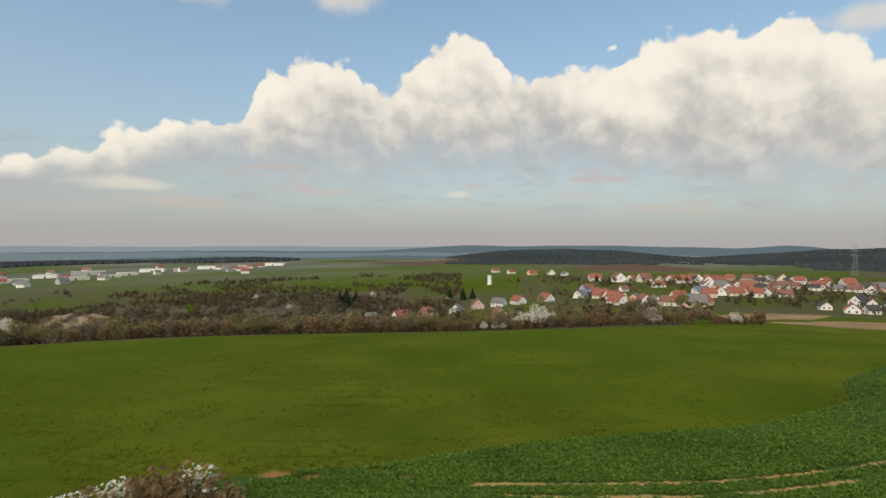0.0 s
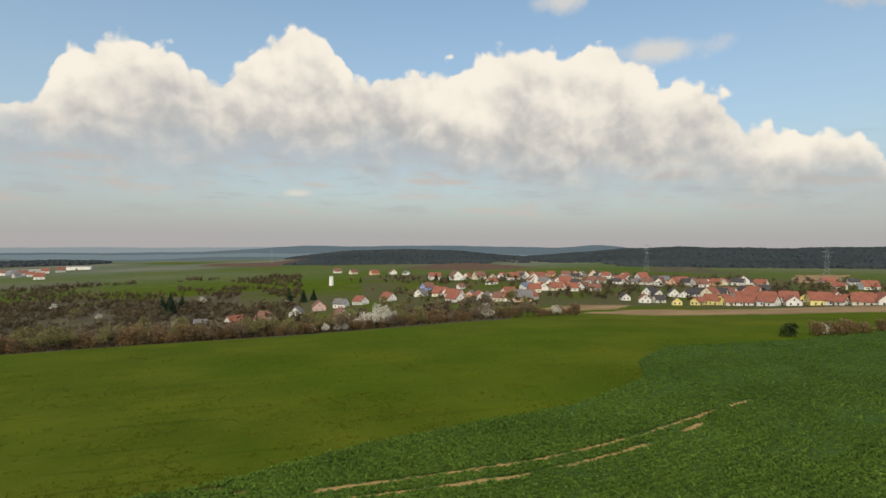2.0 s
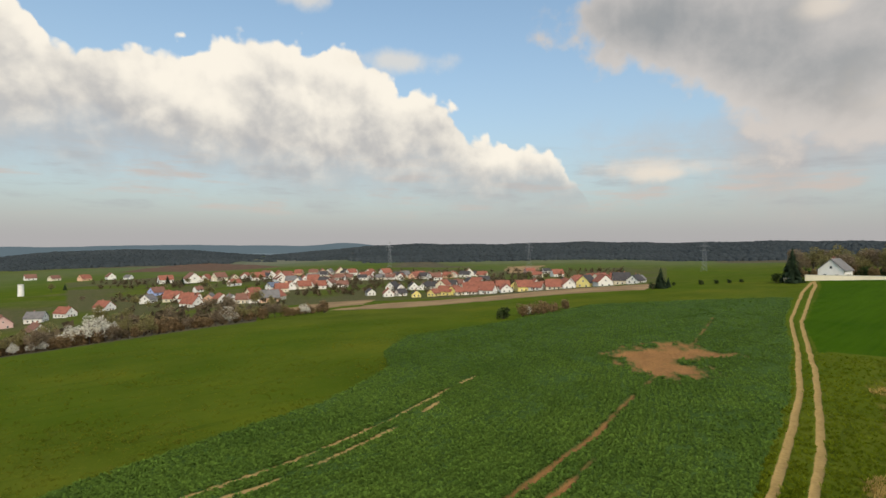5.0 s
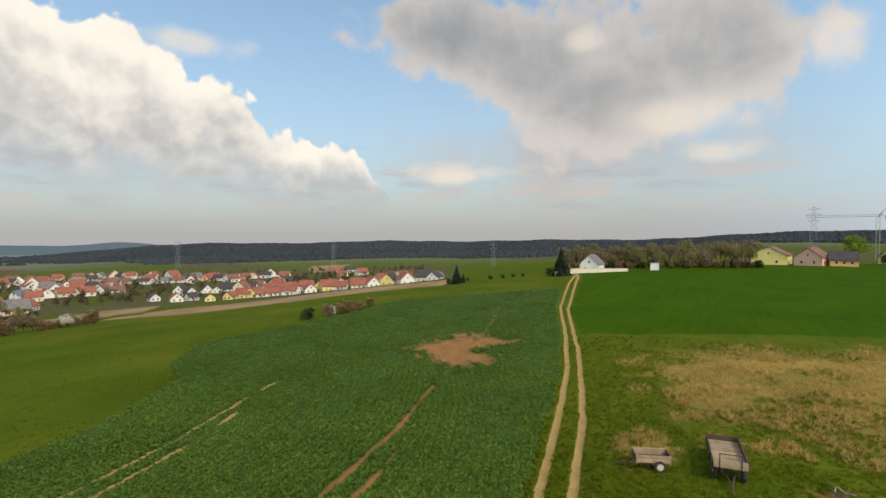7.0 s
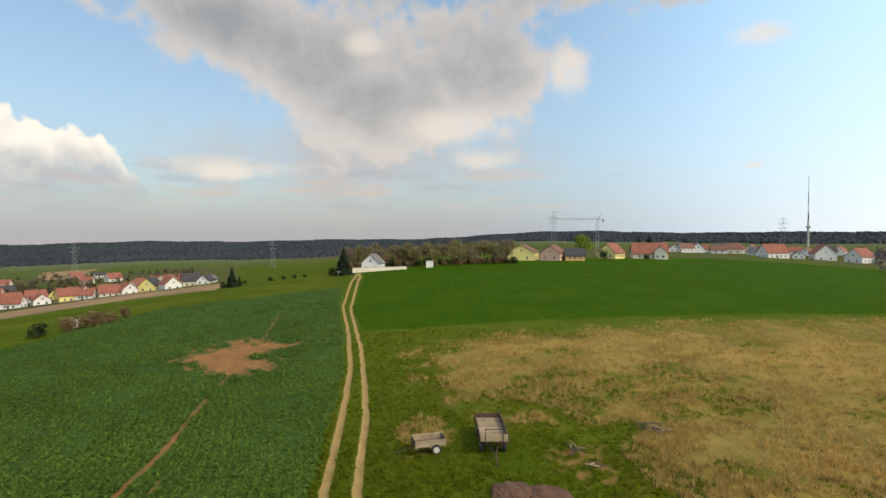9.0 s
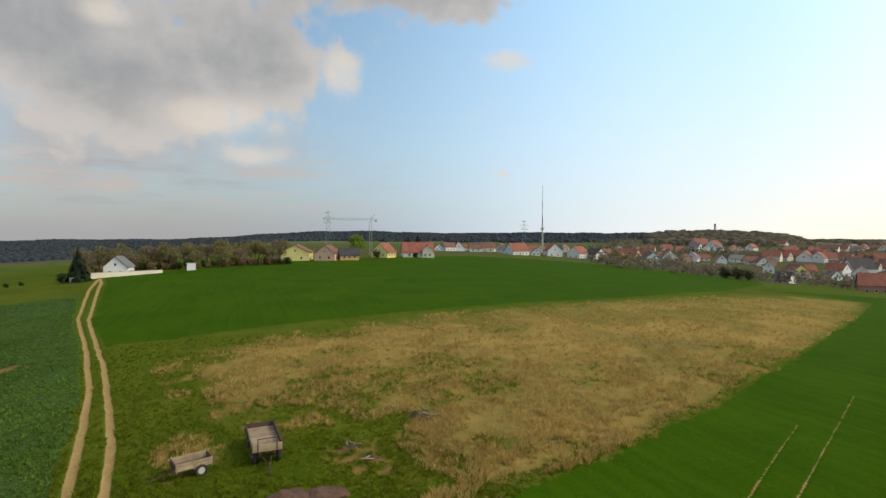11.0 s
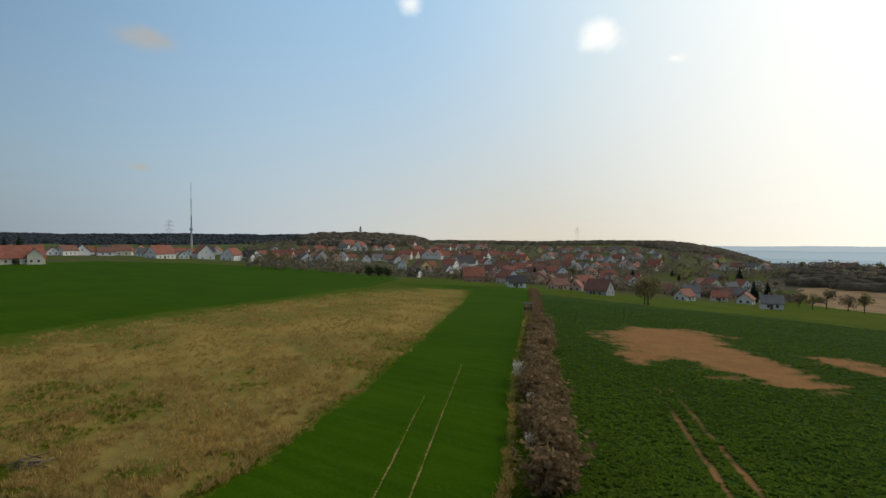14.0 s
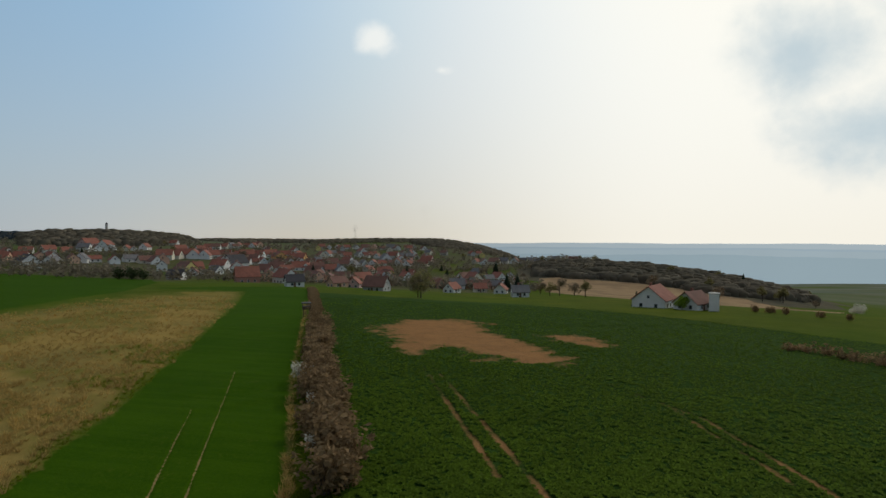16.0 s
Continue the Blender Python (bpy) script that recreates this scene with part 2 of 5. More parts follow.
TWIGS = material("bare_twigs", (0.29, 0.22, 0.145), (0.19, 0.15, 0.10), 0.3, 0.95, 0.0, island=0.3, leafy=0.45)
BUDS = material("budding_twigs", (0.29, 0.255, 0.11), (0.20, 0.18, 0.08), 0.3, 0.95, 0.0, island=0.3, leafy=0.45)
SCRUB = material("thorn_scrub", (0.31, 0.21, 0.11), (0.175, 0.12, 0.065), 0.3, 0.95, 0.0, island=0.4, leafy=0.5)
BLOSSOM = material("white_blossom", (0.80, 0.77, 0.68), (0.55, 0.51, 0.42), 0.6, 0.9, 0.0, island=0.2, leafy=0.4)
NEEDLES = material("spruce_needles", (0.032, 0.05, 0.026), (0.018, 0.03, 0.018), 0.6, 0.8, 0.0, island=0.35, leafy=0.2)
SPRING = material("spring_leaves", (0.24, 0.33, 0.04), (0.16, 0.23, 0.03), 0.6, 0.75, 0.0, island=0.35, leafy=0.4)
EVERGREEN = material("evergreen_leaves", (0.05, 0.07, 0.025), (0.03, 0.045, 0.018), 0.6, 0.8, 0.0, island=0.35, leafy=0.3)
# these two ridge woods have blue-grey distance haze put into their base colour
HAZY_WOODS = material("hazy_mixed_woods", (0.068, 0.082, 0.090), (0.046, 0.058, 0.066), 0.004, 0.95, 0.0, island=0.1, leafy=0.3)
FAR_WOODS = material("hazy_far_woods", (0.15, 0.17, 0.18), (0.115, 0.135, 0.145), 0.003, 0.95, 0.0, island=0.1, leafy=0.3)
VALLEY_SCRUB = material("valley_thicket", (0.135, 0.10, 0.06), (0.085, 0.068, 0.042), 0.02, 0.95, 0.0, island=0.2, leafy=0.35)
BROWN_WOODS = material("leafless_woods", (0.25, 0.21, 0.15), (0.175, 0.155, 0.11), 0.02, 0.95, 0.0, island=0.25, leafy=0.5)
PLANK = material("weathered_planks", (0.52, 0.40, 0.26), (0.27, 0.19, 0.12), 1.2, 0.85, 0.4, 14.0, per_object=0.35)
DARK_PLANK = material("dark_planks", (0.14, 0.09, 0.06), (0.07, 0.05, 0.035), 1.2, 0.85, 0.4, 14.0, per_object=0.3)
RUST = material("rusty_steel", (0.13, 0.075, 0.05), (0.06, 0.04, 0.035), 3.0, 0.75, 0.3, metallic=0.3)
TYRE = material("tyre_rubber", (0.025, 0.025, 0.025), (0.05, 0.045, 0.04), 3.0, 0.85, 0.2)
RIM = material("pale_rim_paint", (0.6, 0.58, 0.52), (0.42, 0.38, 0.32), 4.0, 0.5, 0.1)
STEEL = material("galvanised_steel", (0.34, 0.36, 0.38), (0.24, 0.26, 0.28), 0.5, 0.5, 0.0, metallic=0.6)
CRANE_PAINT = material("crane_paint", (0.42, 0.40, 0.36), (0.3, 0.29, 0.27), 0.5, 0.5, 0.0)
CONCRETE = material("concrete", (0.52, 0.50, 0.46), (0.36, 0.35, 0.32), 0.6, 0.9, 0.2)
ROCK = material("quarry_rock", (0.42, 0.31, 0.19), (0.20, 0.15, 0.10), 0.12, 0.95, 0.5, 1.2)
SOIL_HEAP = material("dug_earth", (0.14, 0.075, 0.048), (0.08, 0.045, 0.03), 0.8, 0.95, 0.6)
RAPE_LEAF = material("rape_leaves", (0.12, 0.20, 0.032), (0.074, 0.135, 0.022), 0.08, 0.7, 0.0, island=0.35, leafy=0.3)
BEAN_LEAF = material("bean_leaves", (0.10, 0.165, 0.012), (0.064, 0.11, 0.008), 0.08, 0.75, 0.0, island=0.35, leafy=0.35)
DRY_BLADE = material("dry_grass_blades", (0.55, 0.38, 0.125), (0.34, 0.235, 0.078), 0.12, 0.9, 0.0, island=0.3, leafy=0.45)
MEADOW_BLADE = material("meadow_blades", (0.18, 0.19, 0.022), (0.11, 0.14, 0.014), 0.05, 0.9, 0.0, island=0.25, leafy=0.5)
GREEN_BLADE = material("green_grass_blades", (0.17, 0.20, 0.012), (0.105, 0.145, 0.008), 0.12, 0.8, 0.0, island=0.3, leafy=0.5)


# ---- mesh helpers ----
def raw_mesh(name, verts, faces, mat, smooth=False):
    """A mesh from arrays of vertices and of equal-sided faces."""
    verts, faces = np.asarray(verts, np.float32), np.asarray(faces, np.int32)
    me = bpy.data.meshes.new(name)
    n, k = faces.shape
    me.vertices.add(len(verts))
    me.vertices.foreach_set("co", verts.ravel())
    me.loops.add(n * k)
    me.loops.foreach_set("vertex_index", faces.ravel())
    me.polygons.add(n)
    me.polygons.foreach_set("loop_start", np.arange(0, n * k, k, dtype=np.int32))
    me.polygons.foreach_set("loop_total", np.full(n, k, np.int32))
    if smooth:
        me.polygons.foreach_set("use_smooth", np.ones(n, bool))
    me.update(calc_edges=True)
    if mat:
        me.materials.append(mat)
    return me


def part(name, bm, mat, parent, label=""):
    """Links a bmesh as one mesh object under a thing or a part."""
    me = bpy.data.meshes.new(name)
    bm.to_mesh(me)
    bm.free()
    me.materials.append(mat)
    ob = new(name, me)
    ob.parent = parent
    return tagged(ob, label)


def box(bm, x0, x1, y0, y1, z0, z1, bevel=0.0):
    v = [bm.verts.new((x, y, z)) for z in (z0, z1) for y in (y0, y1) for x in (x0, x1)]
    fs = [bm.faces.new([v[i] for i in q]) for q in ((0, 2, 3, 1), (4, 5, 7, 6), (0, 1, 5, 4), (2, 6, 7, 3), (0, 4, 6, 2), (1, 3, 7, 5))]
    if bevel:
        bmesh.ops.bevel(bm, geom=list({e for f in fs for e in f.edges}), offset=bevel, segments=1, affect="EDGES")
    return bm


def boxed(*dims, bevel=0.0):
    return box(bmesh.new(), *dims, bevel=bevel)


def rod(bm, a, b, r0, r1=None, sides=6):
    """A tapered bar from a to b."""
    a, b = Vector(a), Vector(b)
    q = (b - a).to_track_quat("Z", "Y")
    rings = []
    for p, r in ((a, r0), (b, r0 if r1 is None else r1)):
        rings.append([bm.verts.new(p + q @ Vector((r * math.cos(i * math.tau / sides), r * math.sin(i * math.tau / sides), 0))) for i in range(sides)])
    for i in range(sides):
        j = (i + 1) % sides
        bm.faces.new((rings[0][i], rings[0][j], rings[1][j], rings[1][i]))
    bm.faces.new(rings[0][::-1])
    bm.faces.new(rings[1])
    return bm


def empty(name, x, y, z, rz=0.0):
    ob = new(name)
    ob.matrix_basis = pose(x, y, z, 0, 0, rz)
    return ob


# ---- the lie of the land: heights along spokes from the hill top ----
RADII = np.array([0, 60, 120, 200, 320, 600, 1000, 2000, 4900.0])
SPOKES = {}


def spoke(az, *heights):
    SPOKES[az] = heights


spoke(-48, 0, -1.6, -4.6, -20, -42, -56, -64, -78, -190)
spoke(0, 0, -2, -6.9, -22, -36, -41, -46, -60, -190)
spoke(25, 0, -1.6, -5, -13, -24, -30, -40, -58, -190)
spoke(45, 0, -1.1, -3.5, -10, -21, -32, -40, -58, -190)
spoke(60, 0, -0.6, -2, -4.5, -14, -28, -36, -55, -60)
spoke(77, 0, -0.2, -0.5, -0.6, -3, -18, -30, -50, -60)
spoke(95, 0, 0.2, 0.6, 1.2, 2.6, 1, -8, -30, -50)
spoke(115, 0, 0.2, 0.8, 1.4, 1.8, 0, -4, -20, -40)
spoke(140, 0, 0, -0.4, -2.5, -8, -6, -1, -10, -40)
spoke(155, 0, -0.2, -1.5, -5, -13, -12, -4, -8, -40)
spoke(172, 0, -0.5, -3.2, -9, -18, -20, -13, -24, -60)
spoke(183, 0, -0.8, -3.8, -9.5, -19, -17, -50, -130, -300)
spoke(212, 0, -1.5, -4.5, -9.5, -26, -55, -90, -150, -300)
spoke(262, 0, -1.5, -4, -9, -20, -45, -60, -80, -190)
SPOKE_AZ = np.array(sorted(SPOKES) + [312.0])
SPOKE_Z = np.array([SPOKES[a] for a in sorted(SPOKES)] + [SPOKES[-48]], float)
# long wooded ridges: azimuth, half width in degrees, distance, depth, height
RIDGES = [(12.5, 11, 1750, 400, 32), (64, 36, 2300, 960, 54), (20, 34, 4300, 700, 4), (116, 26, 1600, 420, 30), (138, 6, 1150, 220, 13), (158, 12, 1600, 350, 3),
          (172, 5, 1300, 250, 6), (192, 13, 480, 120, 7), (-25, 22, 4600, 400, 14), (-38, 9, 2300, 260, 8), (-22, 6, 2100, 200, 8)]


def hermite(xs, ys, x):
    i = np.clip(np.searchsorted(xs, x, side="right") - 1, 0, len(xs) - 2)
    h = np.diff(xs)
    s = np.diff(ys, axis=0) / h[:, None]
    m = np.zeros_like(ys)
    m[1:-1] = (s[:-1] * h[1:, None] + s[1:] * h[:-1, None]) / (h[1:] + h[:-1])[:, None]
    m[0], m[-1] = s[0], s[-1]
    u, hh = ((x - xs[i]) / h[i])[:, None], h[i][:, None]
    return (2 * u**3 - 3 * u**2 + 1) * ys[i] + (u**3 - 2 * u**2 + u) * hh * m[i] + (3 * u**2 - 2 * u**3) * ys[i + 1] + (u**3 - u**2) * hh * m[i + 1]


def polar(x, y):
    x, y = np.atleast_1d(np.asarray(x, float)), np.atleast_1d(np.asarray(y, float))
    return (np.degrees(np.arctan2(x, y)) + 48) % 360 - 48, np.hypot(x, y)


def ridge_share(az, r, ridge):
    a, wide, r0, deep, high = ridge
    off = (az - a + 180) % 360 - 180
    d = np.abs(off) / wide
    # the long ridge ends steeply in the west and runs out gently in the east
    fall = np.where(off < 0, d**7, (d * 0.86) ** 4) if wide == 36 else d**4
    return high * np.exp(-fall) * np.exp(-(((r - r0) / deep) ** 2)) * (1 + 0.05 * np.sin(az * 0.35 + r0) + 0.025 * np.sin(az * 1.1 + 2 * r0))


def land(x, y):
    """The height of the ground."""
    az, r = polar(x, y)
    rows = hermite(SPOKE_AZ, SPOKE_Z, az)
    h = np.diff(RADII)
    s = np.diff(rows, axis=1) / h
    m = np.zeros_like(rows)
    m[:, 1:-1] = (s[:, :-1] * h[1:] + s[:, 1:] * h[:-1]) / (h[1:] + h[:-1])
    m[:, -1] = s[:, -1]
    q = np.minimum(r, 4899.0)
    i = np.clip(np.searchsorted(RADII, q, side="right") - 1, 0, len(RADII) - 2)
    k, u, hh = np.arange(len(q)), (q - RADII[i]) / h[i], h[i]
    z = (2 * u**3 - 3 * u**2 + 1) * rows[k, i] + (u**3 - 2 * u**2 + u) * hh * m[k, i] + (3 * u**2 - 2 * u**3) * rows[k, i + 1] + (u**3 - u**2) * hh * m[k, i + 1]
    for ridge in RIDGES:
        z = z + ridge_share(az, r, ridge)
    return z


def at(az, r):
    return r * math.sin(radians(az)), r * math.cos(radians(az))


def level(x, y):
    return float(land(x, y)[0])


def waves(x, y, size, seed):
    """Smooth pseudo-random undulation between about -1 and 1."""
    g = np.random.RandomState(seed)
    out = 0
    a, b, c_, d_ = g.uniform(0, 6.28, 4)
    x, y = x + size * 0.22 * np.sin(y * 2.3 / size + a) + size * 0.1 * np.sin((x + y) * 5.1 / size + b), y + size * 0.22 * np.sin(x * 2.7 / size + c_) + size * 0.1 * np.sin((x - y) * 4.7 / size + d_)
    for k in range(8):
        a, p, f = g.uniform(0, 6.28), g.uniform(0, 6.28), (1.0 + 0.6 * k) / size * 2.6 * g.uniform(0.8, 1.2)
        out = out + np.sin((x * np.cos(a) + y * np.sin(a)) * f + p) / (1 + 0.4 * k)
    return out / 2.2


def inside(x, y, poly):
    hit = np.zeros(x.shape, bool)
    for (ax, ay), (bx, by) in zip(poly, poly[1:] + poly[:1]):
        if ay != by:
            hit ^= ((ay > y) != (by > y)) & (x < (bx - ax) * (y - ay) / (by - ay) + ax)
    return hit


def to_line(x, y, line):
    best = np.full(x.shape, 1e9)
    for (ax, ay), (bx, by) in zip(line, line[1:]):
        u = np.clip(((x - ax) * (bx - ax) + (y - ay) * (by - ay)) / ((bx - ax) ** 2 + (by - ay) ** 2), 0, 1)
        best = np.minimum(best, np.hypot(x - ax - u * (bx - ax), y - ay - u * (by - ay)))
    return best


# ---- what grows where ----
RAPE = [(-30, 26), (-10, 33.6), (-4, 34.2), (5, 38.4), (15, 41), (26, 43), (37, 49), (39.6, 52), (44.7, 59.3), (56, 68), (76, 67), (117, 71), (143, 46), (150, 36),
        (110, 27.6), (75, 18.2), (58.3, 14.2), (41.5, 11), (28.7, 9), (10, 4), (-20, 6)]
WHEAT = [(225, 46), (177, 36), (107, 24), (79, 16.5), (86, -6), (91, -25), (94, -37), (99, -81), (115, -132), (150, -190), (190, -235), (260, -220), (300, -130),
         (278, -60), (265, -20), (240, 20)]
DRY = [(72, 12), (84, -6), (90, -25), (93, -37), (98, -81), (113, -132), (88, -148), (64, -104), (45, -63), (33, -37), (28.5, -23.4), (25.7, -14), (22, -5), (30, 3), (42, 6), (56, 7)]
STRIP = [(25.7, -14), (28.5, -23.4), (33.3, -36.8), (45, -63.5), (64, -104), (87, -148), (120, -150), (95, -190), (79, -175), (37, -78), (23.5, -48), (14.5, -29), (6, -12), (20, -4)]
BEANS = [(12.5, -30), (22, -50), (37.5, -84), (72, -160), (14.5, -163), (-27, -134), (-57, -100), (-120, -40), (-60, 10), (0, -8)]
RUTS = [[(20, 6), (28.7, 8.1), (41.5, 10.2), (58.3, 13.4), (74.7, 17.4), (109.9, 26.7), (161.7, 37), (207, 44.5)],
        [(20, 4.2), (28.6, 6.3), (41.4, 8.3), (67, 14), (78.3, 17.1), (106.7, 24.4), (160, 34.6), (190, 40), (212, 45)]]
TRAMS = [[(10, 16), (23.7, 18.7), (33.3, 20.1), (46, 23.3), (60, 26.5), (77, 30.2), (104, 37.7)], [(10, 14.5), (24.4, 16.9), (30, 17.9)],
         [(2, 31.5), (12.1, 31.7), (16.7, 32), (21.8, 32.8), (28.7, 34.8), (34.3, 36.8), (41.5, 39.1)], [(4, 30), (13.8, 29.8), (19.4, 30.5), (26.7, 32.4), (32, 34.6)]]
STRIP_TRAMS = [[(15, -13.5), (19.5, -22.6), (27.7, -38.5)], [(13, -14), (17.7, -23.3), (24, -36), (31.4, -50.9)]]
BEAN_TRAMS = [[(15.4, -64), (1.7, -29.1), (-3, -18)], [(13.5, -62), (-0.3, -29.2), (-4.5, -18)], [(-3, -66), (-6, -55), (-12.8, -46), (-16.3, -33)], [(-1, -68), (-4.5, -57), (-11, -48), (-14.5, -34)]]
BARE = [[(61.8, 34), (68, 34.5), (73.6, 32), (69.2, 23.5), (63, 26), (58, 22), (51.8, 24.4), (56, 29)],
        [(27, -84), (24, -97), (17, -103), (10, -97), (7.6, -86), (2, -78), (-3, -66), (0, -62), (7, -63.5), (12, -70), (16.5, -64.5), (20, -74)],
        [(-0.8, -84.5), (-5, -88), (-8.2, -85.6), (-9, -77), (-5, -78)]]
# tan stubble and ploughland in the valleys: azimuth and distance of their corners
TAN = [[(26, 258), (29.8, 205), (34.8, 236), (36.6, 320), (31.4, 310)], [(31, 188), (36.5, 175), (49, 190), (64.4, 188), (64.4, 250), (58, 320), (52, 310), (43, 262), (37, 244)],
       [(12, 1060), (16, 1220), (20, 1290), (24, 1220), (27, 1060), (20, 980)], [(180, 400), (190, 392), (199, 365), (207, 300), (207, 200), (200, 205), (190, 230), (180, 300)],
       [(-8, 1500), (-1, 1300), (4, 1600), (-6, 1700)], [(50, 700), (53, 720), (54, 900), (50, 880)]]
TAN = [[at(a, r) for a, r in p] for p in TAN]
PLOUGHED = (2, 4)
WOODED = [(a, wide, r0, deep, high) for a, wide, r0, deep, high in RIDGES]


def cover(x, y):
    """Shares of each kind of ground cover and of painted far haze, 0 to 1."""
    az, r = polar(x, y)
    jx = x + waves(x, y, 9, 1) * np.minimum(0.25, r * 0.003) + waves(x, y, 2.2, 2) * 0.14
    jy = y + waves(x, y, 8, 3) * np.minimum(0.25, r * 0.003) + waves(x, y, 2.5, 4) * 0.14
    c = {k: np.zeros(len(x)) for k in ("rape", "wheat", "dry", "soil", "track", "wood", "tan", "beans", "garden", "far", "plough")}
    c["rape"][inside(jx, jy, RAPE)] = 1
    c["wheat"][inside(jx, jy, WHEAT) | inside(jx, jy, STRIP)] = 1
    d = inside(x + waves(x, y, 4, 5) * 0.5, y + waves(x, y, 5, 6) * 0.5, DRY)
    lush = np.clip(1.5 - np.hypot((x - 32) / 8.5, (y + 3) / 9.0), 0, 1) + np.clip((y - 1) / 8, 0, 1) * np.clip((75 - x) / 30, 0, 1)
    patch = np.clip(0.55 + 0.8 * waves(x, y, 16, 7) + 0.6 * waves(x, y, 5, 8), 0, 1)
    rim = np.clip(to_line(x, y, DRY[:6]) / 14, 0, 1) * np.clip(0.3 + to_line(x, y, DRY[5:12]) / 3.5, 0, 1)
    c["dry"] = d * np.clip((0.38 + 0.5 * patch + 0.2 * np.clip((-y - 5) / 20, 0, 1)) * (0.15 + 0.85 * rim) - 0.75 * lush, 0, 1)
    c["dry"] = np.maximum(c["dry"], 0.75 * np.clip(1.35 - np.hypot((x - 37) / 3.6, (y - 3.3) / 2.0) + 0.5 * waves(x, y, 1.6, 9), 0, 1))
    c["dry"] *= np.clip(1.2 - np.clip((r - 80) / 110, 0, 1) * 0.75, 0, 1)
    c["beans"][inside(jx, jy, BEANS)] = 1
    margin = to_line(x + 0.25 * waves(x, y, 2, 69), y, [(12.6, -24.5), (14.0, -28), (23.6, -48), (37.6, -80), (56, -121)])
    c["dry"] = np.maximum(c["dry"], 0.5 * np.clip(1.5 - margin / 0.4, 0, 1))
    for line in RUTS:
        c["track"] = np.maximum(c["track"], np.clip(1.6 - to_line(jx * 0.3 + x * 0.7, jy * 0.3 + y * 0.7, line) / np.maximum(0.25, r * 0.0021), 0, 1))
    broken = np.clip(0.95 + 0.75 * waves(x, y, 5, 12), 0, 1)
    for k, line in enumerate(TRAMS):
        key = "soil" if k < 2 else "track"
        c[key] = np.maximum(c[key], np.clip(1.5 - to_line(jx * 0.4 + x * 0.6, jy * 0.4 + y * 0.6, line) / (0.3 if k < 2 else 0.26), 0, 1) * broken * (np.clip((62 - x) / 30, 0.5, 1) if k < 2 else 1))
    for line in STRIP_TRAMS:
        c["track"] = np.maximum(c["track"], np.clip(1.4 - to_line(x, y, line) / 0.1, 0, 1) * 0.6)
    for line in BEAN_TRAMS:
        c["soil"] = np.maximum(c["soil"], np.clip(1.4 - to_line(x, y, line) / 0.32, 0, 1) * np.clip(broken * 0.62 + 0.3 * waves(x, y, 2.4, 64), 0, 1) * np.clip((70 - r) / 32, 0.25, 1))
    for k, poly in enumerate(BARE):
        deep_in = to_line(x, y, poly + poly[:1]) * np.where(inside(x, y, poly), 1, -1)
        c["soil"] = np.maximum(c["soil"], np.clip(0.42 + deep_in / 5.0 + 0.4 * waves(x, y, 5, 40 + k) + 0.35 * waves(x, y, 1.3, 50), 0, 1) * (deep_in > -2.5))
    for px, py, pr in ((-10.7, 33.2, 1.3), (-3.8, 33.7, 0.6), (-2.3, 32.6, 0.5), (-8, 32.8, 0.7)):
        c["soil"] = np.maximum(c["soil"], np.clip(1.5 - np.hypot(x - px, (y - py) * 1.8) / pr + 0.4 * waves(x, y, 1.5, 62), 0, 1))
    dug = np.hypot((x - 33) / 3.4, (y + 7.0) / 2.3) + 0.3 * waves(x, y, 2, 60)
    c["soil"] = np.maximum(c["soil"], 0.62 * np.clip(1.5 - dug, 0, 1) * np.clip(0.75 + 0.6 * waves(x, y, 0.8, 61), 0, 1))
    for k, poly in enumerate(TAN):
        c["plough" if k in PLOUGHED else "tan"][inside(x + waves(x, y, 60, 70 + k) * 4, y + waves(x, y, 50, 80 + k) * 4, poly)] = 1
    for k, (a, wide, r0, deep, high) in enumerate(WOODED):
        share = ridge_share(az, r, (a, wide, r0, deep, 1.0)) + 0.12 * waves(x, y, 260, 90 + k)
        c["wood"] = np.maximum(c["wood"], np.clip((share - 0.16) * 8, 0, 1))
    scrubby = (az < 24) & (r > 122 + np.clip(az, 0, 40) * 1.2) & (r < np.where(az < -4, 600, 330) + 70 * waves(x, y, 120, 101))
    c["wood"][scrubby] = np.maximum(c["wood"][scrubby], 0.85)
    village = ((az > 8) & (az < 66) & (r > 300) & (r < 820)) | ((az > 135) & (az < 178) & (r > 260) & (r < 1100)) | ((az > 92) & (az < 140) & (r > 300) & (r < 700))
    c["garden"][village] = np.clip(0.8 + 0.8 * waves(x, y, 70, 102), 0.2, 1)[village]
    hollow = (az < 8) & (r > 330) & (r < np.where(az < -16, 1000, 620))
    c["garden"][hollow] = np.clip(0.65 + 0.9 * waves(x, y, 110, 104), 0, 1)[hollow]
    # share of distance haze put into the ground colour, growing outwards
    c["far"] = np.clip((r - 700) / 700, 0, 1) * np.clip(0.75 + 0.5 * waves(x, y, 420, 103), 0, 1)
    return c


# ---- the ground, one sheet to the horizon ----
angles = np.concatenate([np.arange(-46, 60, 0.3), np.arange(60, 86, 0.1), np.arange(86, 136, 0.3), np.arange(136, 158, 0.12), np.arange(158, 216, 0.25), np.arange(216, 314, 3.5)])
reach = [0.01, 1.0, 2.0, 3.0, 4.0, 5.0]
while reach[-1] < 4850:
    reach.append(reach[-1] * 1.0125)
reach = np.array(reach)
GA, GR = np.meshgrid(np.radians(angles), reach)
gx, gy = (GR * np.sin(GA)).ravel(), (GR * np.cos(GA)).ravel()
kinds = cover(gx, gy)
gz = land(gx, gy) + 0.06 * waves(gx, gy, 6, 200) * np.minimum(1, gx * gx + gy * gy)
